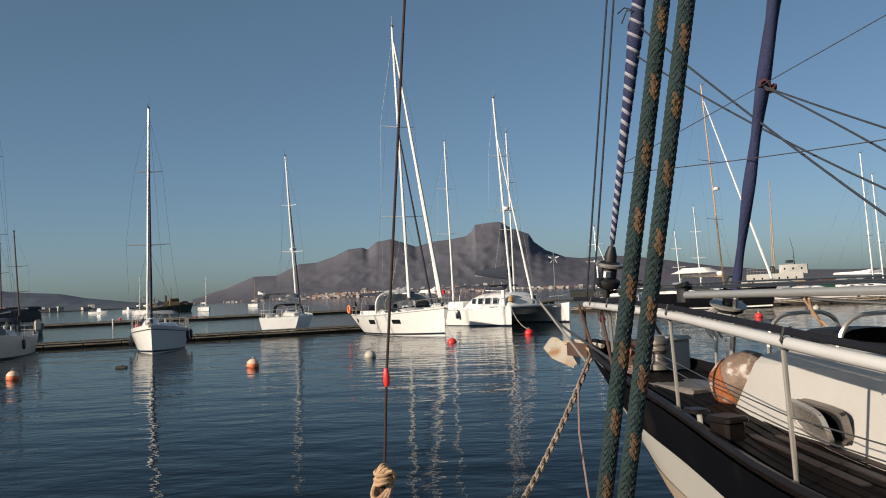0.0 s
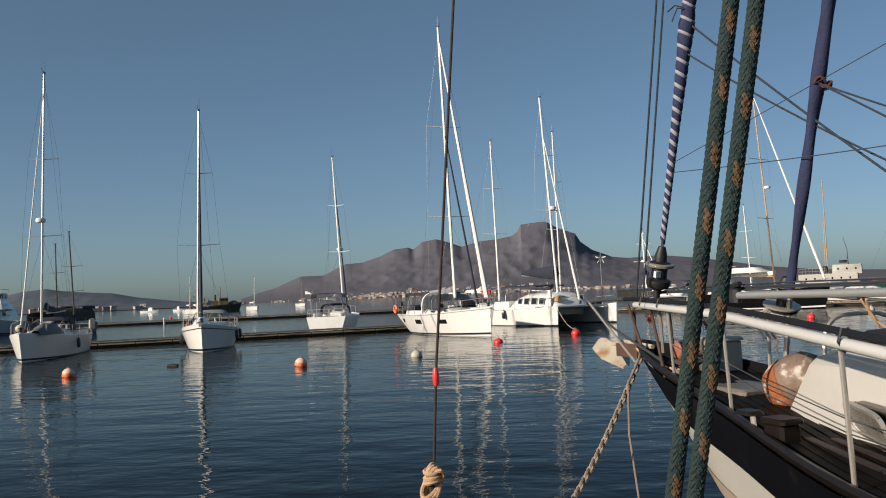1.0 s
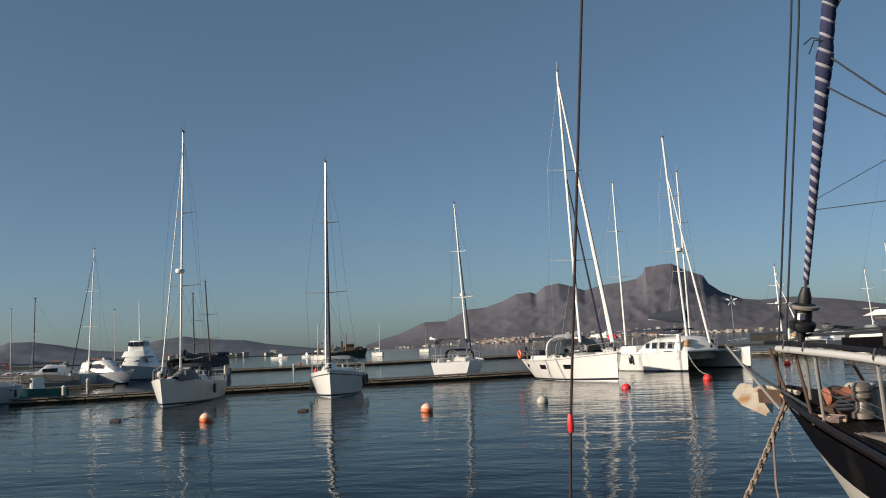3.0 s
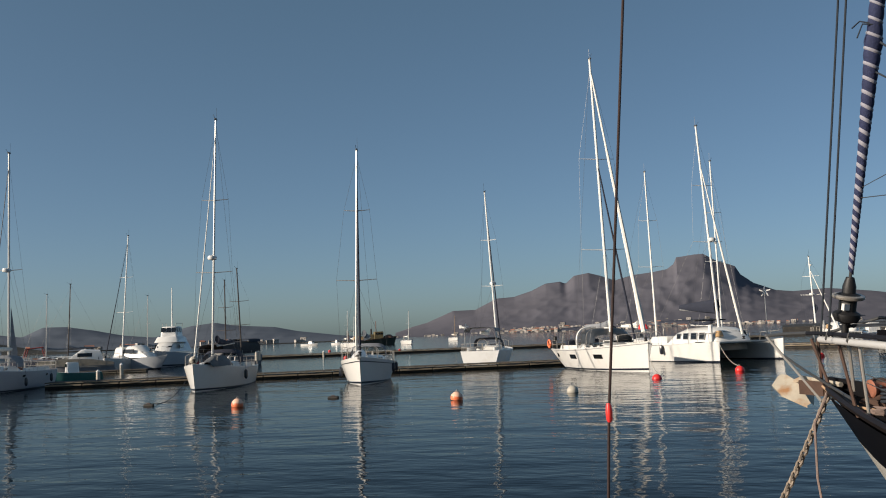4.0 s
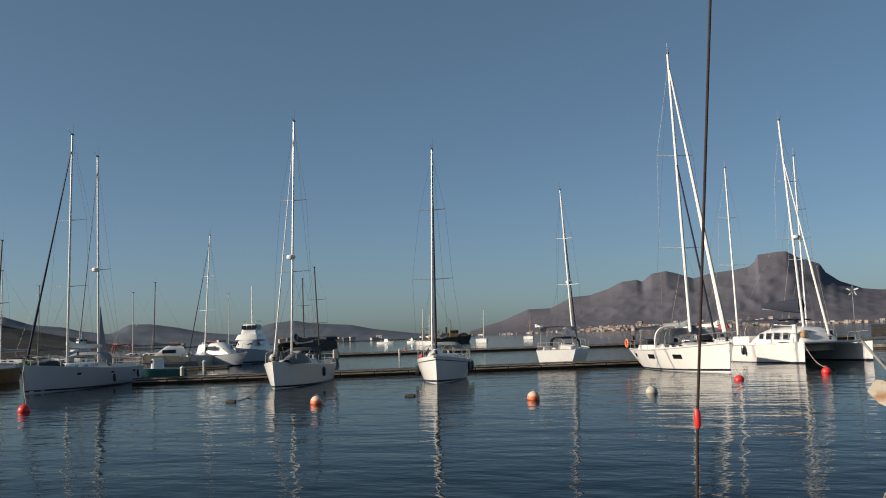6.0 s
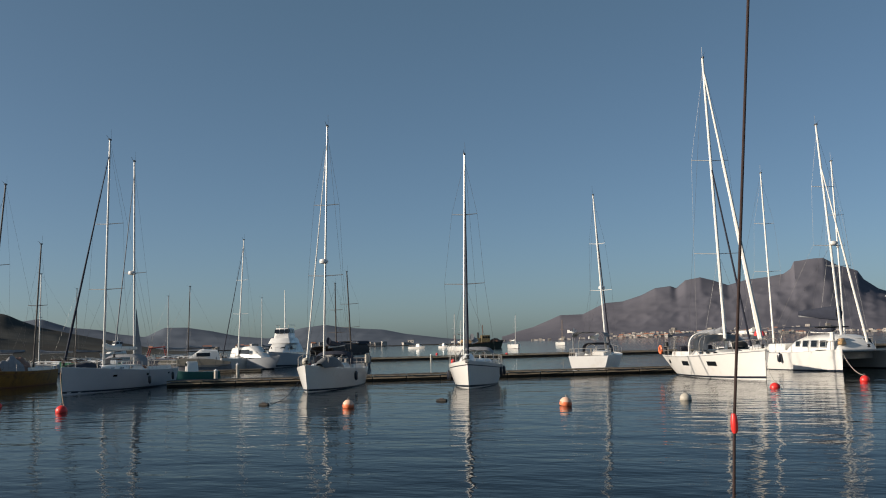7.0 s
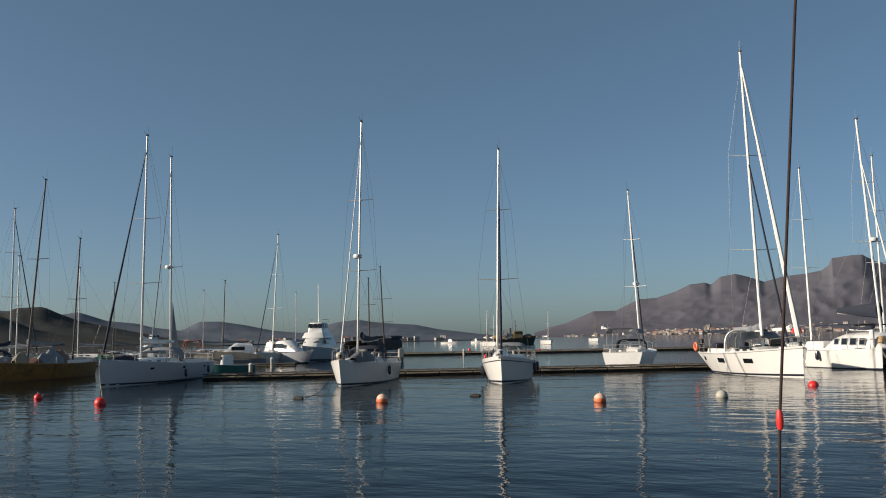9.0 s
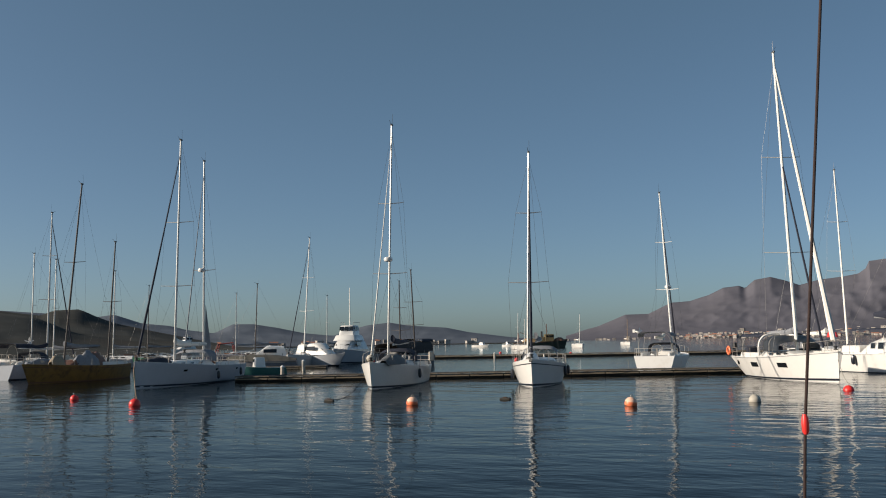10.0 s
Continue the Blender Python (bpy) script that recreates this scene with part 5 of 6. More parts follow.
def dead_float(x, y, to):
    ob = thing("line_float", "dark weedy float holding a mooring line", "float", "line floats")
    ob.location = (x, y, 0)
    part("log", Geo().lathe([(0.03, -0.27), (0.08, -0.23), (0.10, 0), (0.08, 0.23), (0.03, 0.27)], 10, (0, 0, 0.01), "x"), FLOAT, ob, "dark weedy float")
    part("worn_top", Geo().box((0, 0, 0.105), (0.22, 0.09, 0.04), 0.03), RUSTM, ob)
    a = Vector((0.2, 0, 0.1))
    b = Vector(to) - Vector((x, y, 0))
    part("mooring_line", Geo().tube(arc_pts(a, b, 0.35), 0.016, 5), ROPEN, ob)
    part("mooring_line", Geo().tube(arc_pts(a + Vector((0.05, 0, -0.1)), b + Vector((0.1, 0, -0.1)), 0.7), 0.014, 5), ROPEN, ob)


dead_float(-22.3, 37.6, (-24.4, 44.9, 0.75))
dead_float(-14.25, 39.8, (-16.2, 47.6, 0.5))


def warp(a, b, r=0.02, sag=0.3, material=None):
    ob = thing("mooring_warp", "taut mooring line from a bow down to a buoy", "rope", "mooring warps")
    ob.location = a
    part("line", Geo().tube(arc_pts((0, 0, 0), Vector(b) - Vector(a), sag), r, 5), material or ROPEN, ob)


warp((0.0, 56.0, 1.3), (0.37, 48.9, 0.3), 0.018, 0.2, BUOYW)
warp((5.0, 66.5, 1.2), (5.0, 54.0, 0.3), 0.02, 0.3, BUOYW)
warp((-42.1, 46.4, 1.5), (-30.4, 33.7, 0.25), 0.014, 0.3, ROPET)


# ---- the ochre boat and the inner berths ----
och = yacht("old ochre-hulled wooden ketch with cluttered deck and dark masts", heading(-57.2, 51.1, 0.24, -0.97), L=14.5, B=4.0, fs=1.25, fb=1.55, rake=1.1, transom=0.6, hull=OCHRE, stripe=BROWNH, mast=(-58.5, 56.5, 1.5), top=(-57.75, 57.25, 16.5),
            spread=((0.55, 1.0),), mast_mat=DARKMAST, furl=None, cover=SAILG, posts=6, cab=(0.35, 0.70, 0.5), cab_mat=BROWNH, band=BROWNH, name="wooden_ketch", deck_mat=TEAK)
op = heading(-57.2, 51.1, 0.24, -0.97).inverted()
rig(och, op @ Vector((-60.2, 63.2, 1.4)), op @ Vector((-59.85, 63.5, 12.3)), DARKMAST, ((0.5, 0.9),), chain_y=1.3, r=0.08)
for k in range(9):
    x = -2.2 - k * 0.95
    part("gear_bag", Geo().box((x, -0.9 + 0.4 * (k % 3), 1.55 + 0.05 * (k % 2)), (0.7, 0.5, 0.34 + 0.08 * (k % 3)), 0.12, 0.8), (SAILG, BUOYW, BROWNH, SAILN)[k % 4], och, "canvas gear bag on deck")
for x0, x1, y, w, h, m_, sd in ((-5.4, -1.9, -0.7, 0.6, 0.7, SAILG, 1.0), (-4.4, -2.6, 0.7, 0.6, 0.9, RUBRAIL, 2.0), (-8.6, -5.6, -0.9, 0.6, 0.85, BUOYW, 3.0), (-12.6, -9.2, -0.6, 0.9, 1.05, BROWNH, 4.0), (-9.6, -6.2, 0.6, 0.8, 1.1, SAILG, 6.0)):
    part("tarpaulin", heap(Geo(), x0, x1, y, w, 1.28, h, sd), m_, och, "canvas-covered gear on deck")
yacht("white yacht with wind generator behind the ochre boat", heading(-71.2, 70.3, -0.24, 0.97), L=12, B=3.8, fs=1.3, fb=1.7, hull=GELB, furl=SAILN, furl_r=0.07, mast=(-70.0, 65.5, 2.4), top=(-69.9, 65.6, 16.0), spread=((0.4, 1.0), (0.7, 0.8)), cover=SAILN, hood=SAILN, bimini=SAILN, posts=5)
yacht("white sloop in the inner berths with grey sail bag", heading(-60.4, 92.85, 0.14, -0.99), L=11.5, B=3.7, fs=1.2, fb=1.5, mast=(-61.1, 97.6, 1.9), top=(-60.4, 97.9, 16.1), spread=((0.36, 1.0), (0.65, 0.8)), furl=SAILN, furl_r=0.06, cover=SAILG, hood=SAILG, posts=4, mast_mat=WHITEM)
yacht("brown wooden sloop in the inner berths", heading(-84.0, 112.0, -0.75, -0.66), L=10.5, B=3.4, fs=1.3, fb=1.6, hull=BROWNH, mast=(-80.4, 114.8, 1.6), top=(-80.1, 114.9, 12.0), spread=((0.55, 0.9),), mast_mat=DARKMAST, cover=SAILG, posts=4)
yk = yacht("dark twin-masted cruiser with canvas awning behind the pontoon", heading(-47.3, 90.0, -0.05, -1.0), L=12.5, B=3.8, fs=1.2, fb=1.5, hull=SAILG, mast=(-47.4, 97.0, 2.4), top=(-47.5, 97.1, 10.0), spread=((0.3, 1.2), (0.62, 0.9)), mast_mat=DARKMAST, cover=SAILN, hood=SAILN, bimini=SAILN, posts=5)
yp = heading(-47.3, 90.0, -0.05, -1.0).inverted()
part("awning", canopy(Geo(), -2.8, -11.6, 1.6, 1.45, 1.45, drop=0.8), mat("dark_brown_canvas", (0.045, 0.037, 0.036), 0.85, var=0.3, scale=2, fine=14, bump=0.5), yk, "dark brown canvas awning over the deck")
rig(yk, yp @ Vector((-44.6, 95.1, 2.2)), yp @ Vector((-44.95, 95.0, 11.1)), DARKMAST, ((0.28, 1.2), (0.58, 1.2)), chain_y=1.5, r=0.09)


def motor_yacht(label, m, L, B, fb, fly=True, hull=None, group="motor cruisers", mast_h=0.0):
    boat = thing("motor_cruiser", label, "motor boat", group, m)
    part("hull", add_hull(Geo(), L, B, fb * 0.75, fb, 1.3, 0.92), hull or GEL, boat)
    part("boot_stripe", add_band(Geo(), L, B, fb * 0.75, fb, 1.3, 0.92, 0.18, 0.27), NAVY, boat)
    part("deck", Geo().grid(deck_rows(L, B, fb * 0.75, fb, 0.92, 0.03)), DECK, boat)
    z = fb * 0.9
    hs = part("deckhouse", cabin(Geo(), -L * 0.26, -L * 0.82, B * 0.26, B * 0.42, z, 1.35, 1.9, 0.4, 0.1, 0.84), GEL, boat)
    for s in (-1, 1):
        part("side_window", Geo().box((0, 0, 0), (L * 0.26, 0.03, 0.48)).moved(pose(-L * 0.56, s * B * 0.345, z + 0.75, s * 10, 0, s * 4)), GLASS, hs)
    part("windscreen", Geo().box((0, 0, 0), (0.04, B * 0.44, 0.9)).moved(pose(-L * 0.26 - 1.15, 0, z + 0.80, 0, -57, 0)), GLASS, hs)
    if fly:
        fl = part("flybridge", Geo().box((-L * 0.56, 0, z + 1.6), (L * 0.36, B * 0.74, 0.75), 0.25, 0.86, -0.15), GEL, boat)
        part("pilot_house", Geo().box((-L * 0.58, 0, z + 2.6), (L * 0.22, B * 0.52, 1.45), 0.2, 0.86, -0.12), GEL, boat)
        for k in (-1, 0, 1):
            part("pilot_window", Geo().box((0, 0, 0), (0.05, B * 0.13, 0.55)).moved(pose(-L * 0.47 - 0.12, k * B * 0.155, z + 2.9, 0, -9, 0)), GLASS, fl)
        for s in (-1, 1):
            for k in range(2):
                part("pilot_window", Geo().box((0, 0, 0), (0.95, 0.05, 0.55)).moved(pose(-L * 0.535 - 1.15 * k, s * B * 0.243, z + 2.9, s * 7, 0, 0)), GLASS, fl)
        f = Geo()
        for s in (-1, 1):
            f.tube([(-L * 0.50, s * B * 0.2, z + 3.35), (-L * 0.50, s * B * 0.2, z + 3.75), (-L * 0.68, s * B * 0.25, z + 3.75), (-L * 0.68, s * B * 0.25, z + 3.35)], 0.03, 5)
        part("roof_rail", f, STEEL, boat)
        if mast_h:
            part("mast", Geo().tube([(-L * 0.60, 0, z + 3.3), (-L * 0.60, 0, mast_h)], 0.09, 7, 0.05), WHITEM, boat)
    for s in (-1, 1):
        g = Geo()
        for i in range(7):
            u = 0.5 + 0.07 * i
            y = s * (half_breadth(u, B, 0.92) - 0.06)
            zz = sheer(u, fb * 0.75, fb)
            g.tube([(-L + L * u, y, zz), (-L + L * u, y, zz + 0.6)], 0.015, 4)
        g.tube([(-L + L * (0.5 + 0.07 * i), s * (half_breadth(0.5 + 0.07 * i, B, 0.92) - 0.06), sheer(0.5 + 0.07 * i, fb * 0.75, fb) + 0.6) for i in range(7)], 0.015, 4)
        part("bow_rail", g, STEEL, boat)
    return boat


motor_yacht("white flybridge motor cruiser lying bow on", heading(-60.6, 104.0, 0.22, -0.97), 13.0, 4.4, 2.1, True, GELB, mast_h=10.5)
# White hull in GELB: the greyer colour stands in for shade on its side.
motor_yacht("low white sports cruiser with dark windows", heading(-54.9, 97.0, 0.92, -0.30), 9.5, 3.6, 1.6, False, GELB)
motor_yacht("low white motor boat in the inner berths", heading(-70.0, 104.5, -0.9, -0.45), 9.0, 3.3, 1.4, False)
motor_yacht("small white launch among the berths", heading(-73.0, 100.0, -0.8, -0.6), 8.0, 3.0, 1.3, False, GELB)
for x, y, hx, hy, L, hullm, lb, h in ((-78, 86, -0.8, -0.6, 10.5, GREENP, "green hulled work sloop in the inner berths", 0), (-86, 95, -0.7, -0.7, 10, BROWNH, "brown hulled old sloop in the inner berths", 0),
                                      (-90, 80, -0.9, -0.4, 11, GELB, "pale yacht in the inner berths", 13.5), (-98, 84, -0.9, -0.4, 11, GEL, "white yacht in the inner berths", 15.0), (-92, 92, -0.8, -0.5, 11, GELB, "pale yacht at the far berths", 13.0),
                                      (-100, 130, -0.6, -0.8, 11, GEL, "white yacht at the far berths", 12.0), (-92, 148, -0.6, -0.8, 10, GELB, "pale yacht at the far berths", 12.0), (-118, 128, -0.6, -0.8, 12, BROWNH, "brown ketch at the far berths", 14.0)):
    yacht(lb, heading(x, y, hx, hy), L=L, B=3.4, fs=1.2, fb=1.5, hull=hullm, mast=(x - hx * 4.2, y - hy * 4.2, 1.5) if h else None, top=(x - hx * 4.3, y - hy * 4.3, h), spread=((0.5, 0.9),), cover=SAILG, posts=4, wires=True, mast_mat=ALU if hullm != BROWNH else DARKMAST, group="yachts in the inner berths")


# tarpaulin-covered hulls and working gear among the berths
TARP = mat("olive_tarpaulin", (0.085, 0.080, 0.066), 0.8, var=0.3, scale=2, fine=12, bump=0.5)


def covered_boat(label, m, L, B, hull, tarp):
    b = thing("covered_boat", label, "boat", "laid-up boats in the berths", m)
    part("hull", add_hull(Geo(), L, B, 0.9, 1.2, 0.5, 0.8), hull, b)
    rows = []
    for i in range(13):
        u = i / 12
        hb = max(half_breadth(u, B, 0.8) + 0.06, 0.08)
        z = sheer(u, 0.9, 1.2)
        top = 0.75 * math.sin(math.pi * (0.12 + 0.80 * u)) + 0.10 * noise.noise(Vector((i * 0.8, L, 4)))
        rows.append([(-L + L * u, hb * t, z - 0.12 + (top + 0.12) * (1 - abs(t) ** 1.6)) for t in (-1, -0.7, -0.35, 0, 0.35, 0.7, 1)])
    part("tarpaulin", Geo().grid(rows), tarp, b, "sagging tarpaulin cover")
    for x in (-L * 0.25, -L * 0.55, -L * 0.8):
        part("tie_rope", Geo().tube([(x, -B * 0.52, 0.7), (x, -B * 0.45, 1.15), (x, 0, 1.75), (x, B * 0.45, 1.15), (x, B * 0.52, 0.7)], 0.02, 4), ROPEN, b)


covered_boat("grey boat laid up under an olive tarpaulin", heading(-64.6, 86.5, -0.86, -0.5), 8.0, 3.0, SAILG, TARP)
covered_boat("brown boat laid up under a dark tarpaulin", heading(-69.0, 86.0, -0.86, -0.5), 8.5, 3.0, BROWNH, SAILN)
covered_boat("small pale boat laid up under a grey tarpaulin", heading(-74.5, 95.0, -0.7, -0.7), 7.0, 2.7, GELB, SAILG)
covered_boat("dark boat laid up under an olive tarpaulin", heading(-66.0, 73.5, 0.24, -0.97), 9.0, 3.2, NAVY, TARP)
covered_boat("grey launch under a tarpaulin beside the eastern berths", heading(33.0, 93.5, 0.8, -0.6), 7.5, 2.8, BROWNH, SAILG)
covered_boat("white launch under a pale cover at the eastern berths", heading(47.0, 104.0, 0.8, -0.6), 7.5, 2.8, GEL, SAILW)
motor_yacht("white pilot boat with a tall wheelhouse off the hillside", heading(-167.0, 199.0, -0.3, -0.95), 9.0, 4.0, 2.2, True, GEL, mast_h=8.5)

gantry = thing("boat_hoist", "red steel boat hoist on the far quay", "crane", "", pose(-112.0, 150.0, 0, 0, 0, 30))
for x in (-2.2, 2.2):
    for y in (-1.5, 1.5):
        part("leg", Geo().tube([(x, y, 0), (x * 0.62, y, 3.0)], 0.10, 6), DULLRED, gantry)
    part("cross_beam", Geo().tube([(x * 0.62, -1.6, 3.0), (x * 0.62, 1.6, 3.0)], 0.11, 6), DULLRED, gantry)
part("top_beam", Geo().tube([(-1.5, 0, 3.05), (1.5, 0, 3.3)], 0.12, 6), DULLRED, gantry)
part("base", Geo().box((0, 0, 0.3), (7, 4.5, 0.8), 0.2), FLOAT, gantry)


# ---- far anchorage ----
for x, y, L, h, tan in ((-74.6, 284, 9.5, 10.8, 0), (-78.0, 374, 9.5, 10.6, 1), (-82, 250, 9, 9, 0), (-88, 262, 9, 11, 0)):
    b = yacht("small white sloop anchored far out on the bay", heading(x + 2.0, y - 4.0, 0.5, -0.87), L=L, B=3.2, fs=1.1, fb=1.35, mast=(x, y, 1.4), top=(x + 0.3, y, h), spread=((0.55, 0.8),), mast_mat=TANMAST if tan else WHITEM, posts=4, cover=SAILW, group="yachts anchored in the bay")


def trawler(label, m, L, B, fb, hull, house, name="fishing_boat", category="fishing boat"):
    boat = thing(name, label, category, "", m)
    part("hull", add_hull(Geo(), L, B, fb * 0.8, fb * 1.35, 1.2, 0.8, keel=-0.8), hull, boat)
    part("bulwark_band", add_band(Geo(), L, B, fb * 0.8, fb * 1.35, 1.2, 0.8, 0.90, 0.98, keel=-0.8), BROWNH, boat)
    part("deck", Geo().grid(deck_rows(L, B, fb * 0.8, fb * 1.35, 0.8, 0.05, drop=0.3)), DECK, boat)
    wh = part("wheelhouse", Geo().box((-L * 0.34, 0, fb + 1.3), (L * 0.17, B * 0.6, 2.6), 0.15, 0.92), house, boat)
    for k in range(3):
        part("wheelhouse_window", Geo().box((-L * 0.255, (k - 1) * B * 0.17, fb + 1.9), (0.06, B * 0.12, 0.6)), GLASS, wh)
        for s in (-1, 1):
            part("wheelhouse_window", Geo().box((-L * 0.29 - k * L * 0.045, s * B * 0.295, fb + 1.9), (L * 0.03, 0.06, 0.6)), GLASS, wh)
    part("mast", Geo().tube([(-L * 0.38, 0, fb + 2.6), (-L * 0.38, 0, fb + 6.4)], 0.12, 6).tube([(-L * 0.38, -1.2, fb + 5), (-L * 0.38, 1.2, fb + 5)], 0.05, 5), BROWNH, boat)
    part("derrick", Geo().tube([(-L * 0.46, 0, fb + 0.5), (-L * 0.86, 0, fb + 3.4)], 0.1, 6), BROWNH, boat)
    part("net_heap", Geo().box((-L * 0.68, 0, fb + 0.5), (L * 0.3, B * 0.55, 1.3), 0.4, 0.7), TANMAST, boat)
    part("deck_house", Geo().box((-L * 0.50, 0, fb + 0.8), (L * 0.16, B * 0.5, 1.7), 0.2, 0.9), house, boat)
    part("bow_gear", heap(Geo(), -L * 0.24, -L * 0.06, 0, B * 0.3, fb * 1.05, 1.3, 3.0), BROWNH, boat)
    part("gallows", Geo().tube([(-L * 0.9, -B * 0.35, fb), (-L * 0.9, -B * 0.3, fb + 3.0), (-L * 0.9, B * 0.3, fb + 3.0), (-L * 0.9, B * 0.35, fb)], 0.12, 6), BROWNH, boat)
    part("stack", Geo().lathe([(0.35, 0), (0.35, 2.3), (0.3, 2.5)], 8, (-L * 0.47, 0, fb + 1.2)), BLACK, boat)
    return boat


trawler("dark green and ochre fishing boat anchored in the bay", heading(-89.0, 322, 0.9, 0.4), 20, 6.5, 2.2, mat("dark_trawler_paint", (0.05, 0.06, 0.045), 0.6, var=0.25, scale=0.3, fine=4), mat("olive_wheelhouse", (0.13, 0.10, 0.045), 0.7, var=0.3, scale=0.5, fine=4))


# ---- the harbour on the right ----
DK = heading(30.3, 81.9, 0.65, -0.76)
dark = yacht("black-hulled sailing yacht with white waterline and wooden mast", DK, L=12.8, B=3.9, fs=1.55, fb=2.0, rake=0.7, hull=BLACKHULL, stripe=GEL, mast=(26.7, 85.8, 2.6), top=(25.7, 86.1, 21.5), spread=((0.33, 1.3), (0.62, 1.6)), mast_mat=TANMAST, cover=SAILW, furl=SAILW, furl_r=0.12, posts=7, radar=0.48, cab=(0.25, 0.75, 0.5), cab_mat=GEL)
part("awning", Geo().box((-8.4, 0, 3.75), (4.6, 2.4, 0.5), 0.25, 0.6), SAILW, dark, "white sail bundled over the boom")
part("deck_locker", Geo().box((-3.6, 0.4, 2.15), (1.6, 1.1, 0.5), 0.08), CREAM, dark)
part("dinghy_cover", Geo().box((-10.9, 0.6, 2.3), (1.8, 1.3, 0.7), 0.25, 0.7), SAILG, dark)
bowp = thing("wooden_sloop", "green-hulled wooden boat with orange-brown deck", "sailboat", "", heading(42.3, 97.0, 0.92, -0.38))
part("hull", add_hull(Geo(), 8.5, 3.0, 1.7, 2.2, 0.6, 0.7), GREENP, bowp)
part("deck", Geo().grid(deck_rows(8.5, 3.0, 1.7, 2.2, 0.7, 0.03)), TANMAST, bowp)
part("coachroof", cabin(Geo(), -2.6, -6.0, 0.7, 1.0, 1.75, 0.5), TANMAST, bowp)
part("toe_rail", add_band(Geo(), 8.5, 3.0, 1.7, 2.2, 0.6, 0.7, 0.92, 1.0), TANMAST, bowp)
for x, y, hx, hy, L, hullm, lb, top, mm, tan in ((48.5, 97.0, 0.5, -0.86, 13, GEL, "white yacht at the eastern berths", (46.9, 99.5, 16.1), WHITEM, SAILW), (54.0, 103.0, 0.5, -0.86, 12, GEL, "white yacht at the eastern berths", (51.3, 106.2, 14.4), WHITEM, SAILG),
                                                 (41.0, 142, -0.4, -0.9, 11, GEL, "white yacht at the distant berths", (37.7, 145.2, 11.0), WHITEM, SAILW), (41.0, 131, -0.4, -0.9, 11, GELB, "pale yacht at the distant berths", (38.0, 134.7, 14.0), WHITEM, SAILW),
                                                 (42.0, 91, 0.8, -0.6, 12, GEL, "white yacht with cluttered deck at the berths", (49.0, 118.0, 15.0), WHITEM, SAILG)):
    bx, by = top[0] + 0.5, top[1] - 0.1
    has = lb != "white yacht with cluttered deck at the berths"
    yacht(lb, heading(bx + hx * 4.6, by + hy * 4.6, hx, hy) if has else heading(x, y, hx, hy), L=L, B=3.6, fs=1.3, fb=1.6, hull=hullm, mast=(bx, by, 2.6) if has else None, top=top, spread=((0.36, 1.1), (0.68, 0.9)), mast_mat=mm, cover=tan, hood=SAILG, posts=4, group="yachts at the eastern berths")


def ship():
    boat = thing("coaster_ship", "white superstructured coaster lying across the harbour", "ship", "", heading(53.0, 119.5, 0.93, -0.36) @ Matrix.Diagonal((0.56, 0.8, 0.74, 1.0)))
    part("hull", add_hull(Geo(), 26, 6.0, 2.4, 3.2, 1.0, 0.85, keel=-0.8), BROWNH, boat)
    part("main_deck", Geo().grid(deck_rows(26, 6.0, 2.4, 3.2, 0.85, 0.05, drop=0.05)), DECK, boat)
    h1 = part("lower_house", Geo().box((-15.0, 0, 3.4), (13.0, 4.6, 2.0), 0.2), CREAM, boat)
    h2 = part("upper_house", Geo().box((-10.8, 0, 5.1), (6.6, 4.0, 1.7), 0.2, 0.97), CREAM, boat)
    for k in range(6):
        for s in (-1, 1):
            part("porthole", Geo().lathe([(0.2, -0.03), (0.2, 0.03)], 8, (-19.8 + 1.9 * k, s * 2.31, 3.6), "y"), GLASS, h1)
    for k in range(3):
        for s in (-1, 1):
            part("porthole", Geo().lathe([(0.2, -0.03), (0.2, 0.03)], 8, (-12.8 + 1.9 * k, s * 2.0, 5.2), "y"), GLASS, h2)
    part("funnel", Geo().lathe([(0.6, 0), (0.6, 0.9), (0.45, 1.2)], 10, (-15.6, 0, 4.6)), BLACK, boat)
    part("radar_mast", Geo().tube([(-10.5, 0, 5.9), (-10.6, 0, 8.6), (-11.3, 0, 10.8)], 0.1, 6, 0.04).box((-10.6, 0, 7.2), (0.3, 2.0, 0.15)).box((-11.6, 0, 6.5), (1.8, 1.2, 0.5), 0.1), BLACK, boat)
    g = Geo()
    for k in range(9):
        g.tube([(-21.3 + 0.75 * k, -2.2, 4.4), (-21.3 + 0.75 * k, -2.2, 5.4)], 0.04, 4)
    g.tube([(-21.3, -2.2, 5.4), (-15.3, -2.2, 5.4)], 0.05, 4).tube([(-21.3, -2.2, 4.9), (-15.3, -2.2, 4.9)], 0.04, 4)
    part("deck_railing", g, STEEL, boat)
    part("derrick_mast", Geo().tube([(-15.0, 0, 4.2), (-15.1, 0, 21.5)], 0.16, 7, 0.1).tube([(-15.5, 0, 4.2), (-15.4, 0, 13.8)], 0.09, 6), TANMAST, boat)
    return boat


ship()
cat2 = catamaran("small white catamaran at anchor off the far pontoon", heading(17.2, 101.0, -0.35, -0.94), 9.5, 4.6, 1.1, 1.3, (18.7, 108.3, 2.4), (18.5, 108.4, 9.9))


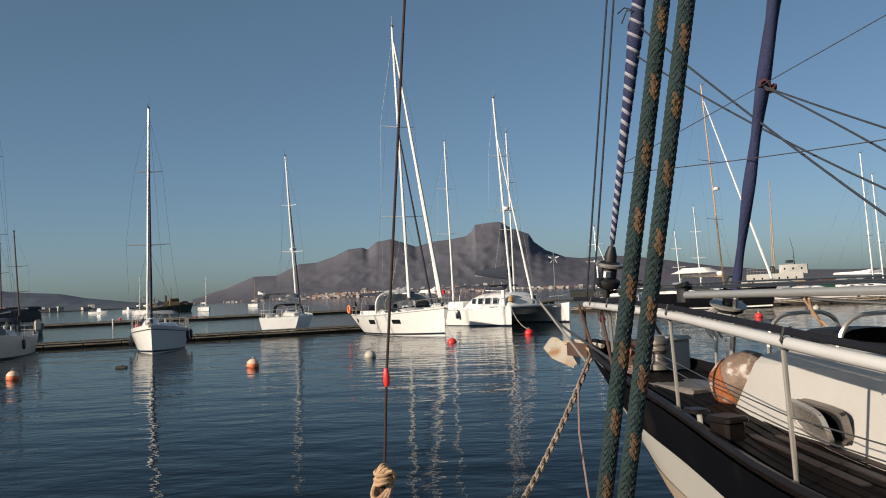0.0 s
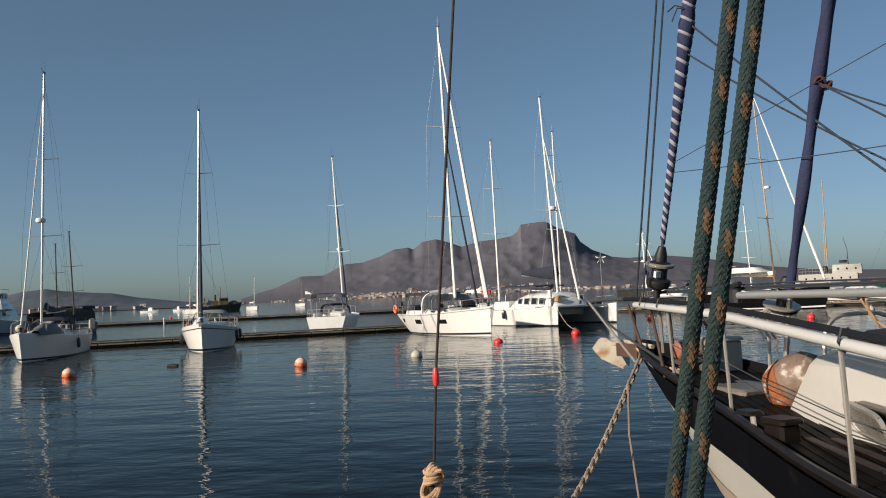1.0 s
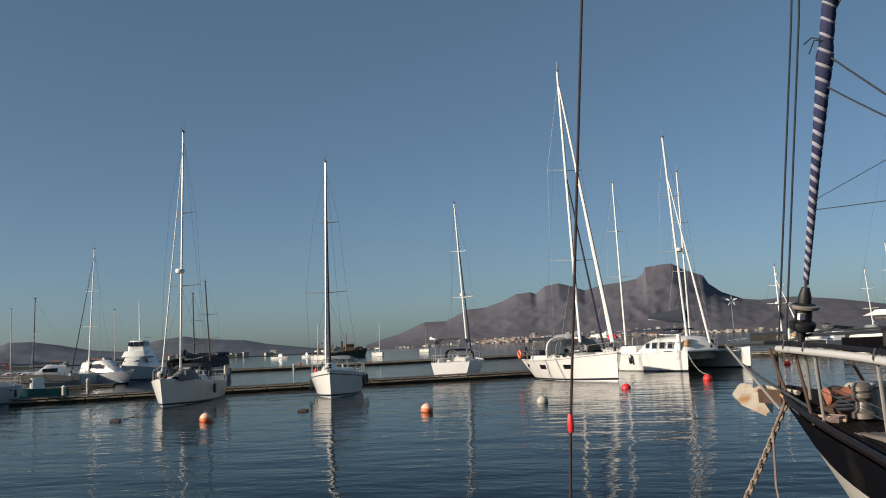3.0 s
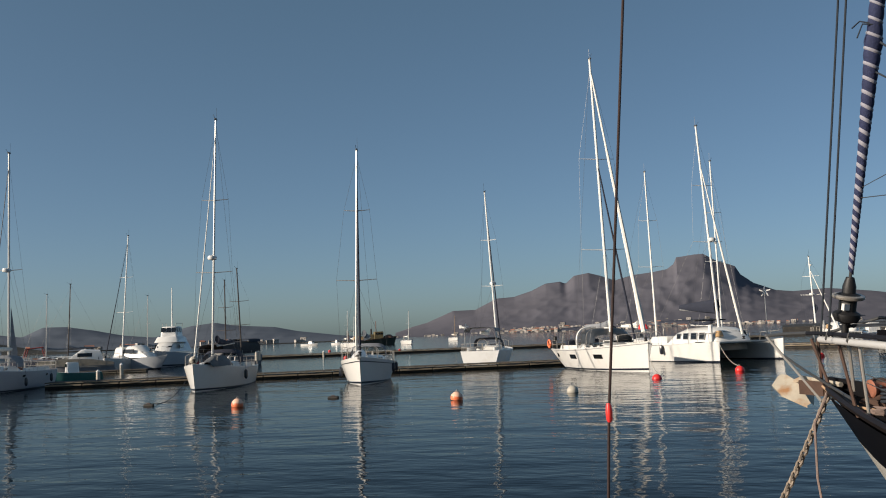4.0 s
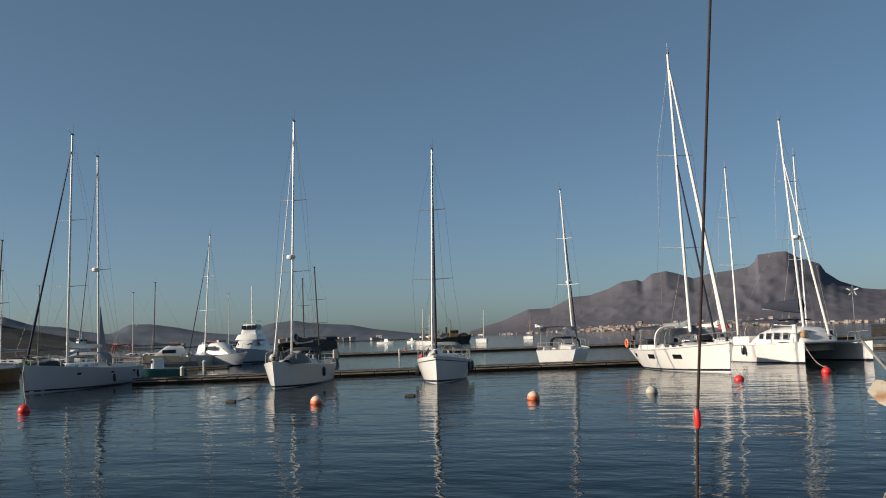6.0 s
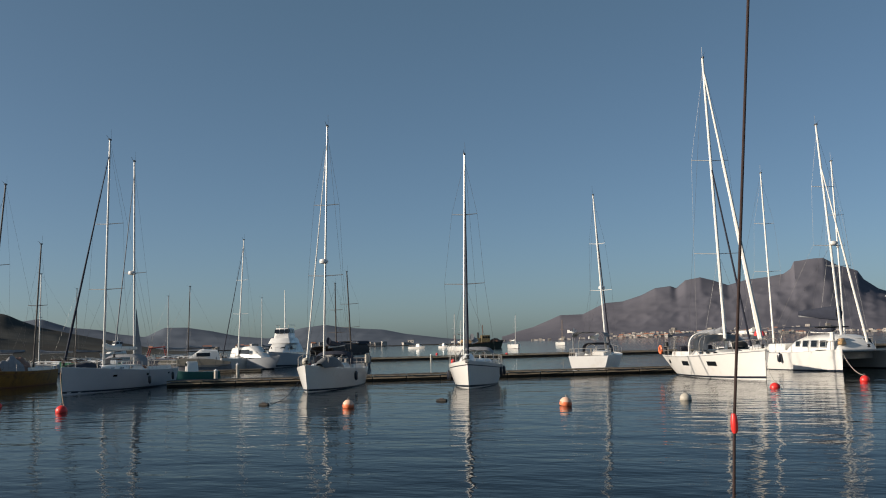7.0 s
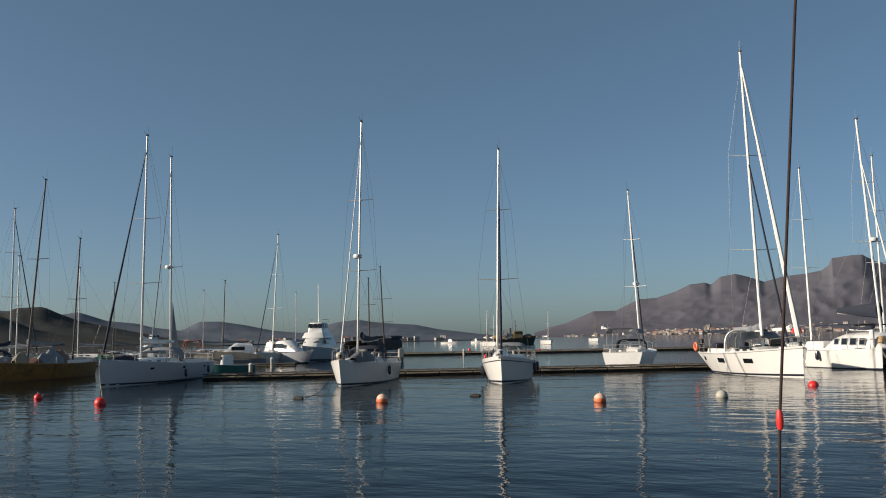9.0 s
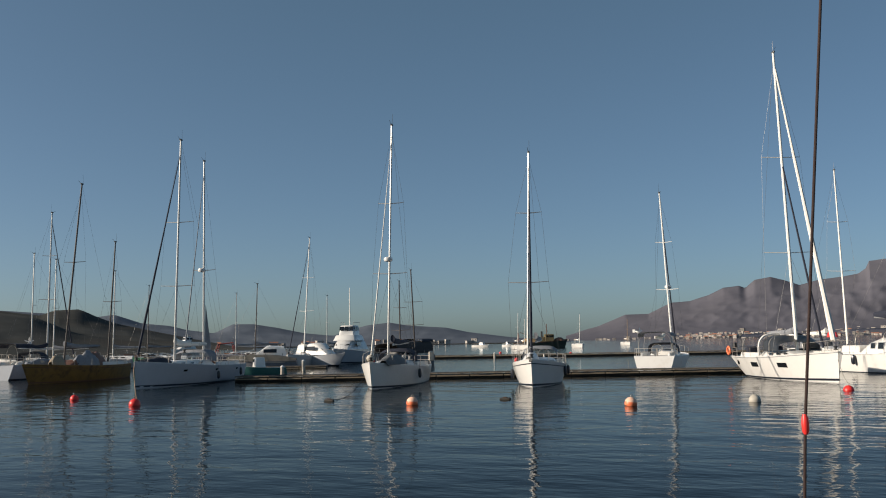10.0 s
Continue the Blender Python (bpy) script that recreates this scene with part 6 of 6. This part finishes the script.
def workboat(label, m, hull):
    b = thing("work_launch", label, "launch", "small harbour boats", m)
    part("hull", add_hull(Geo(), 7, 2.5, 0.9, 1.2, 0.6, 0.8), hull, b)
    part("deck", Geo().grid(deck_rows(7, 2.5, 0.9, 1.2, 0.8, 0.03)), DECK, b)
    part("cuddy", Geo().box((-3.0, 0, 1.6), (1.8, 1.5, 1.3), 0.15, 0.85), GEL, b)
    part("cuddy_window", Geo().box((-2.14, 0, 1.85), (0.05, 1.1, 0.4)), GLASS, b)
    part("rail", Geo().tube([(-6.8, -1.0, 1.5), (-3.9, -1.1, 1.6)], 0.03, 4).tube([(-6.8, 1.0, 1.5), (-3.9, 1.1, 1.6)], 0.03, 4), STEEL, b)


workboat("small white harbour launch by the far pontoon", heading(30.0, 125, -0.7, -0.7), GEL)
workboat("small grey workboat by the far pontoon", heading(24.0, 118, -0.9, -0.3), GELB)
workboat("small teal workboat in the inner berths", heading(-50.5, 69.5, -0.7, -0.7) @ Matrix.Diagonal((0.6, 0.6, 0.7, 1.0)), mat("teal_paint", (0.03, 0.13, 0.12), 0.6))
workboat("white dinghy with cover alongside the black hull", heading(24.3, 80.8, -0.9, 0.3) @ Matrix.Diagonal((0.34, 0.5, 0.5, 1.0)), BUOYW)


workboat("low white launch lying off the far shore", heading(-146.0, 393, 0.95, -0.3) @ Matrix.Diagonal((1.3, 1.2, 1.0, 1.0)), GEL)
workboat("small white boat lying off the far shore", heading(-137.0, 398, 0.9, -0.4) @ Matrix.Diagonal((0.7, 0.8, 1.0, 1.0)), GEL)


# ---- wind generators on poles ----
def wind_generator(x, y, z0, h, yaw, label, n=5, k=0.72):
    ob = thing("wind_generator", label, "wind generator", "wind generators", pose(x, y, z0, 0, 0, yaw))
    part("pole", Geo().tube([(0, 0, 0), (0, 0, h)], 0.028, 7), ALU, ob)
    part("nacelle", Geo().lathe([(0.03, -0.35), (0.09, -0.2), (0.10, 0.05), (0.07, 0.14), (0.02, 0.2)], 10, (0, 0, h), "x"), GEL, ob)
    part("tail_fin", Geo().box((-0.45, 0, h + 0.06), (0.3, 0.02, 0.26)), GEL, ob)
    for i in range(n):
        a = 2 * math.pi * i / n + 0.3
        u, w = Vector((0, math.cos(a), math.sin(a))), Vector((0, -math.sin(a), math.cos(a)))
        c = Vector((0.2, 0, h))
        part("blade", Geo().grid([[c + u * 0.05 + w * 0.03, c + u * 0.05 - w * 0.03 + Vector((0.02, 0, 0))], [c + u * 0.25 * k + w * 0.075, c + u * 0.25 * k - w * 0.05 + Vector((0.02, 0, 0))], [c + u * 0.62 * k + w * 0.03, c + u * 0.62 * k - w * 0.03]]), GEL, ob)
    return ob


wind_generator(-15.05, 75.6, 0.9, 2.35, -35, "white wind generator on a pole at a yacht's stern", k=0.55)
wind_generator(9.25, 74.6, 1.1, 4.0, -95, "white five-bladed wind generator on a pole")
wind_generator(-69.3, 62.8, 1.4, 2.0, -60, "white wind generator on a yacht's stern")


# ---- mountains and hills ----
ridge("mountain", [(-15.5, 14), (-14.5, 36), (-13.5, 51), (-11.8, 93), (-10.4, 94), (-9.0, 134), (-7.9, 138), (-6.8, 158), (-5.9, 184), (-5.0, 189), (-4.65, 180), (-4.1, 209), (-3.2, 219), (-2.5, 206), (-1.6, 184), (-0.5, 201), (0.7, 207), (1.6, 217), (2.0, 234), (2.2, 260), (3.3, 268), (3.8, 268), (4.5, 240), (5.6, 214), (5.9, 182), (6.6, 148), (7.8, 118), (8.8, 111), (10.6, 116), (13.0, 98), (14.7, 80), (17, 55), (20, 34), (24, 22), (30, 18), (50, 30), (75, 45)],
      3500, 1300, HILL, "bare jagged mountain across the bay, haze in its colour", 0.16, 3.0, 54, 0.10)
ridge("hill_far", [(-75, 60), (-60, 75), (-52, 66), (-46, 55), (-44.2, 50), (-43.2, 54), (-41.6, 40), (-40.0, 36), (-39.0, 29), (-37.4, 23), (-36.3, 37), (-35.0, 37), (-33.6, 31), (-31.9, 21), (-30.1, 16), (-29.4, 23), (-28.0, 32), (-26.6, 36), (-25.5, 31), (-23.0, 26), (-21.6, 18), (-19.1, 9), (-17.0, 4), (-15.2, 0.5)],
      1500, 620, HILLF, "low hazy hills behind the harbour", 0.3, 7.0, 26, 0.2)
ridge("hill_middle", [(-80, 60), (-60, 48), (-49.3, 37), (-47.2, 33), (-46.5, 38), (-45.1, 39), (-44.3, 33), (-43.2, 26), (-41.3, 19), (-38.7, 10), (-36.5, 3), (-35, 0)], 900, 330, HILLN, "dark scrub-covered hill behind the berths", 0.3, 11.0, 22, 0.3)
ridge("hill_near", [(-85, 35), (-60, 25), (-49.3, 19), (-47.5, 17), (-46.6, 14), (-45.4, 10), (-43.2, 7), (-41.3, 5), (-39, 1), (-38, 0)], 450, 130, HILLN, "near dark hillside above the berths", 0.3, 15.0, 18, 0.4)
ridge("hill_behind", [(80, 40), (120, 70), (170, 60), (220, 75), (270, 60)], 1600, 700, HILLN, "hills closing the bay behind", 0.3, 21.0, 5, 2.0)


# ---- towns along the shores ----
def house(x, y, z, w, d, h, yaw, flat):
    ob = thing("house", "pale flat-roofed house on the far shore" if flat else "pale house with a tiled roof on the far shore", "house", "houses along the shore", pose(x, y, z, 0, 0, yaw))
    part("wall", Geo().box((0, 0, h / 2 - 2), (w, d, h + 4)), STUCCO, ob, smooth=False)
    if flat:
        part("roof", Geo().box((0, 0, h + 0.2), (w * 1.04, d * 1.04, 0.5)), STUCCO, ob, smooth=False)
    else:
        part("roof", Geo().grid([[(-w * 0.55, -d * 0.55, h), (w * 0.55, -d * 0.55, h)], [(-w * 0.55, 0, h + d * 0.3), (w * 0.55, 0, h + d * 0.3)], [(-w * 0.55, d * 0.55, h), (w * 0.55, d * 0.55, h)]]), ROOFT, ob, smooth=False)
    n = max(2, int(w / 4))
    g = Geo()
    for k in range(n):
        part("window", Geo().box((-w / 2 + w * (k + 0.5) / n, -d / 2 - 0.05, h * 0.55), (w / n * 0.35, 0.2, h * 0.3)), WINDOWD, ob, smooth=False)


rng = random.Random(5)
for k in range(260):
    a = rng.choice([rng.uniform(-9, 9), rng.uniform(-8, 2), rng.uniform(-8, 2), rng.uniform(-15.5, 13)])
    u = 0.012 + 0.15 * rng.random() ** 2.2 * (1.0 if -9 < a < 4 else 0.35)
    d = 2200 + 1300 * u
    s = rng.uniform(0.45, 1.25)
    hill = float(np.interp(a, (-15.5, -13.5, -9, -5, 2, 5, 9, 14), (14, 50, 130, 185, 230, 230, 110, 85)))
    house(d * math.sin(radians(a)), d * math.cos(radians(a)), hill * u ** 1.35, 9 * s, 7 * s, rng.uniform(2.2, 4.2) + (3 if rng.random() < 0.06 else 0), -a + rng.uniform(-25, 25), rng.random() < 0.8)
for k in range(26):
    a = rng.uniform(-42, -20)
    d = 905 + rng.uniform(0, 30)
    house(d * math.sin(radians(a)), d * math.cos(radians(a)), rng.uniform(0.5, 3), rng.uniform(3, 8), 5, rng.uniform(1.6, 3.2), -a + rng.uniform(-25, 25), rng.random() < 0.6)
quay = structure(part("quay", Geo().grid([[(900 * math.sin(radians(a)), 900 * math.cos(radians(a)), z) for a in range(-60, -15, 3)] for z in (-1, 0.7)] + [[(960 * math.sin(radians(a)), 960 * math.cos(radians(a)), 1.0) for a in range(-60, -15, 3)]]), FLOAT), "dark stone quay along the far shore", "quay")
quay2 = structure(part("breakwater", Geo().grid([[(r * math.sin(radians(a)), r * math.cos(radians(a)), z) for a in range(8, 60, 3)] for r, z in ((190, -1), (191, 1.6), (215, 2.0), (216, -1))]), FLOAT), "low dark breakwater across the harbour", "breakwater")


# ---- planks of the pontoon walkways ----
plank_mesh = None
for ob, n, cell, width, height in PONTOONS:
    count = 0
    total = int(n * cell / 0.5)
    for i in range(min(total, 130)):
        if plank_mesh is None:
            p = part("plank", Geo().box((0, 0, 0), (0.44, 2.06, 0.045), 0.0), PLANK, ob, smooth=False)
            plank_mesh = p.data
        else:
            p = new("plank", plank_mesh)
            p.parent = ob
        p.location = (0.25 + 0.5 * i, 0, height - 0.012 + 0.006 * math.sin(i * 2.3))
    if total > 130:
        g = Geo()
        for i in range(130, total):
            g.box((0.25 + 0.5 * i, 0, height - 0.012), (0.44, 2.06, 0.045))
        tagged(part("walkway_planks", g, PLANK, ob, smooth=False), kind="stuff")
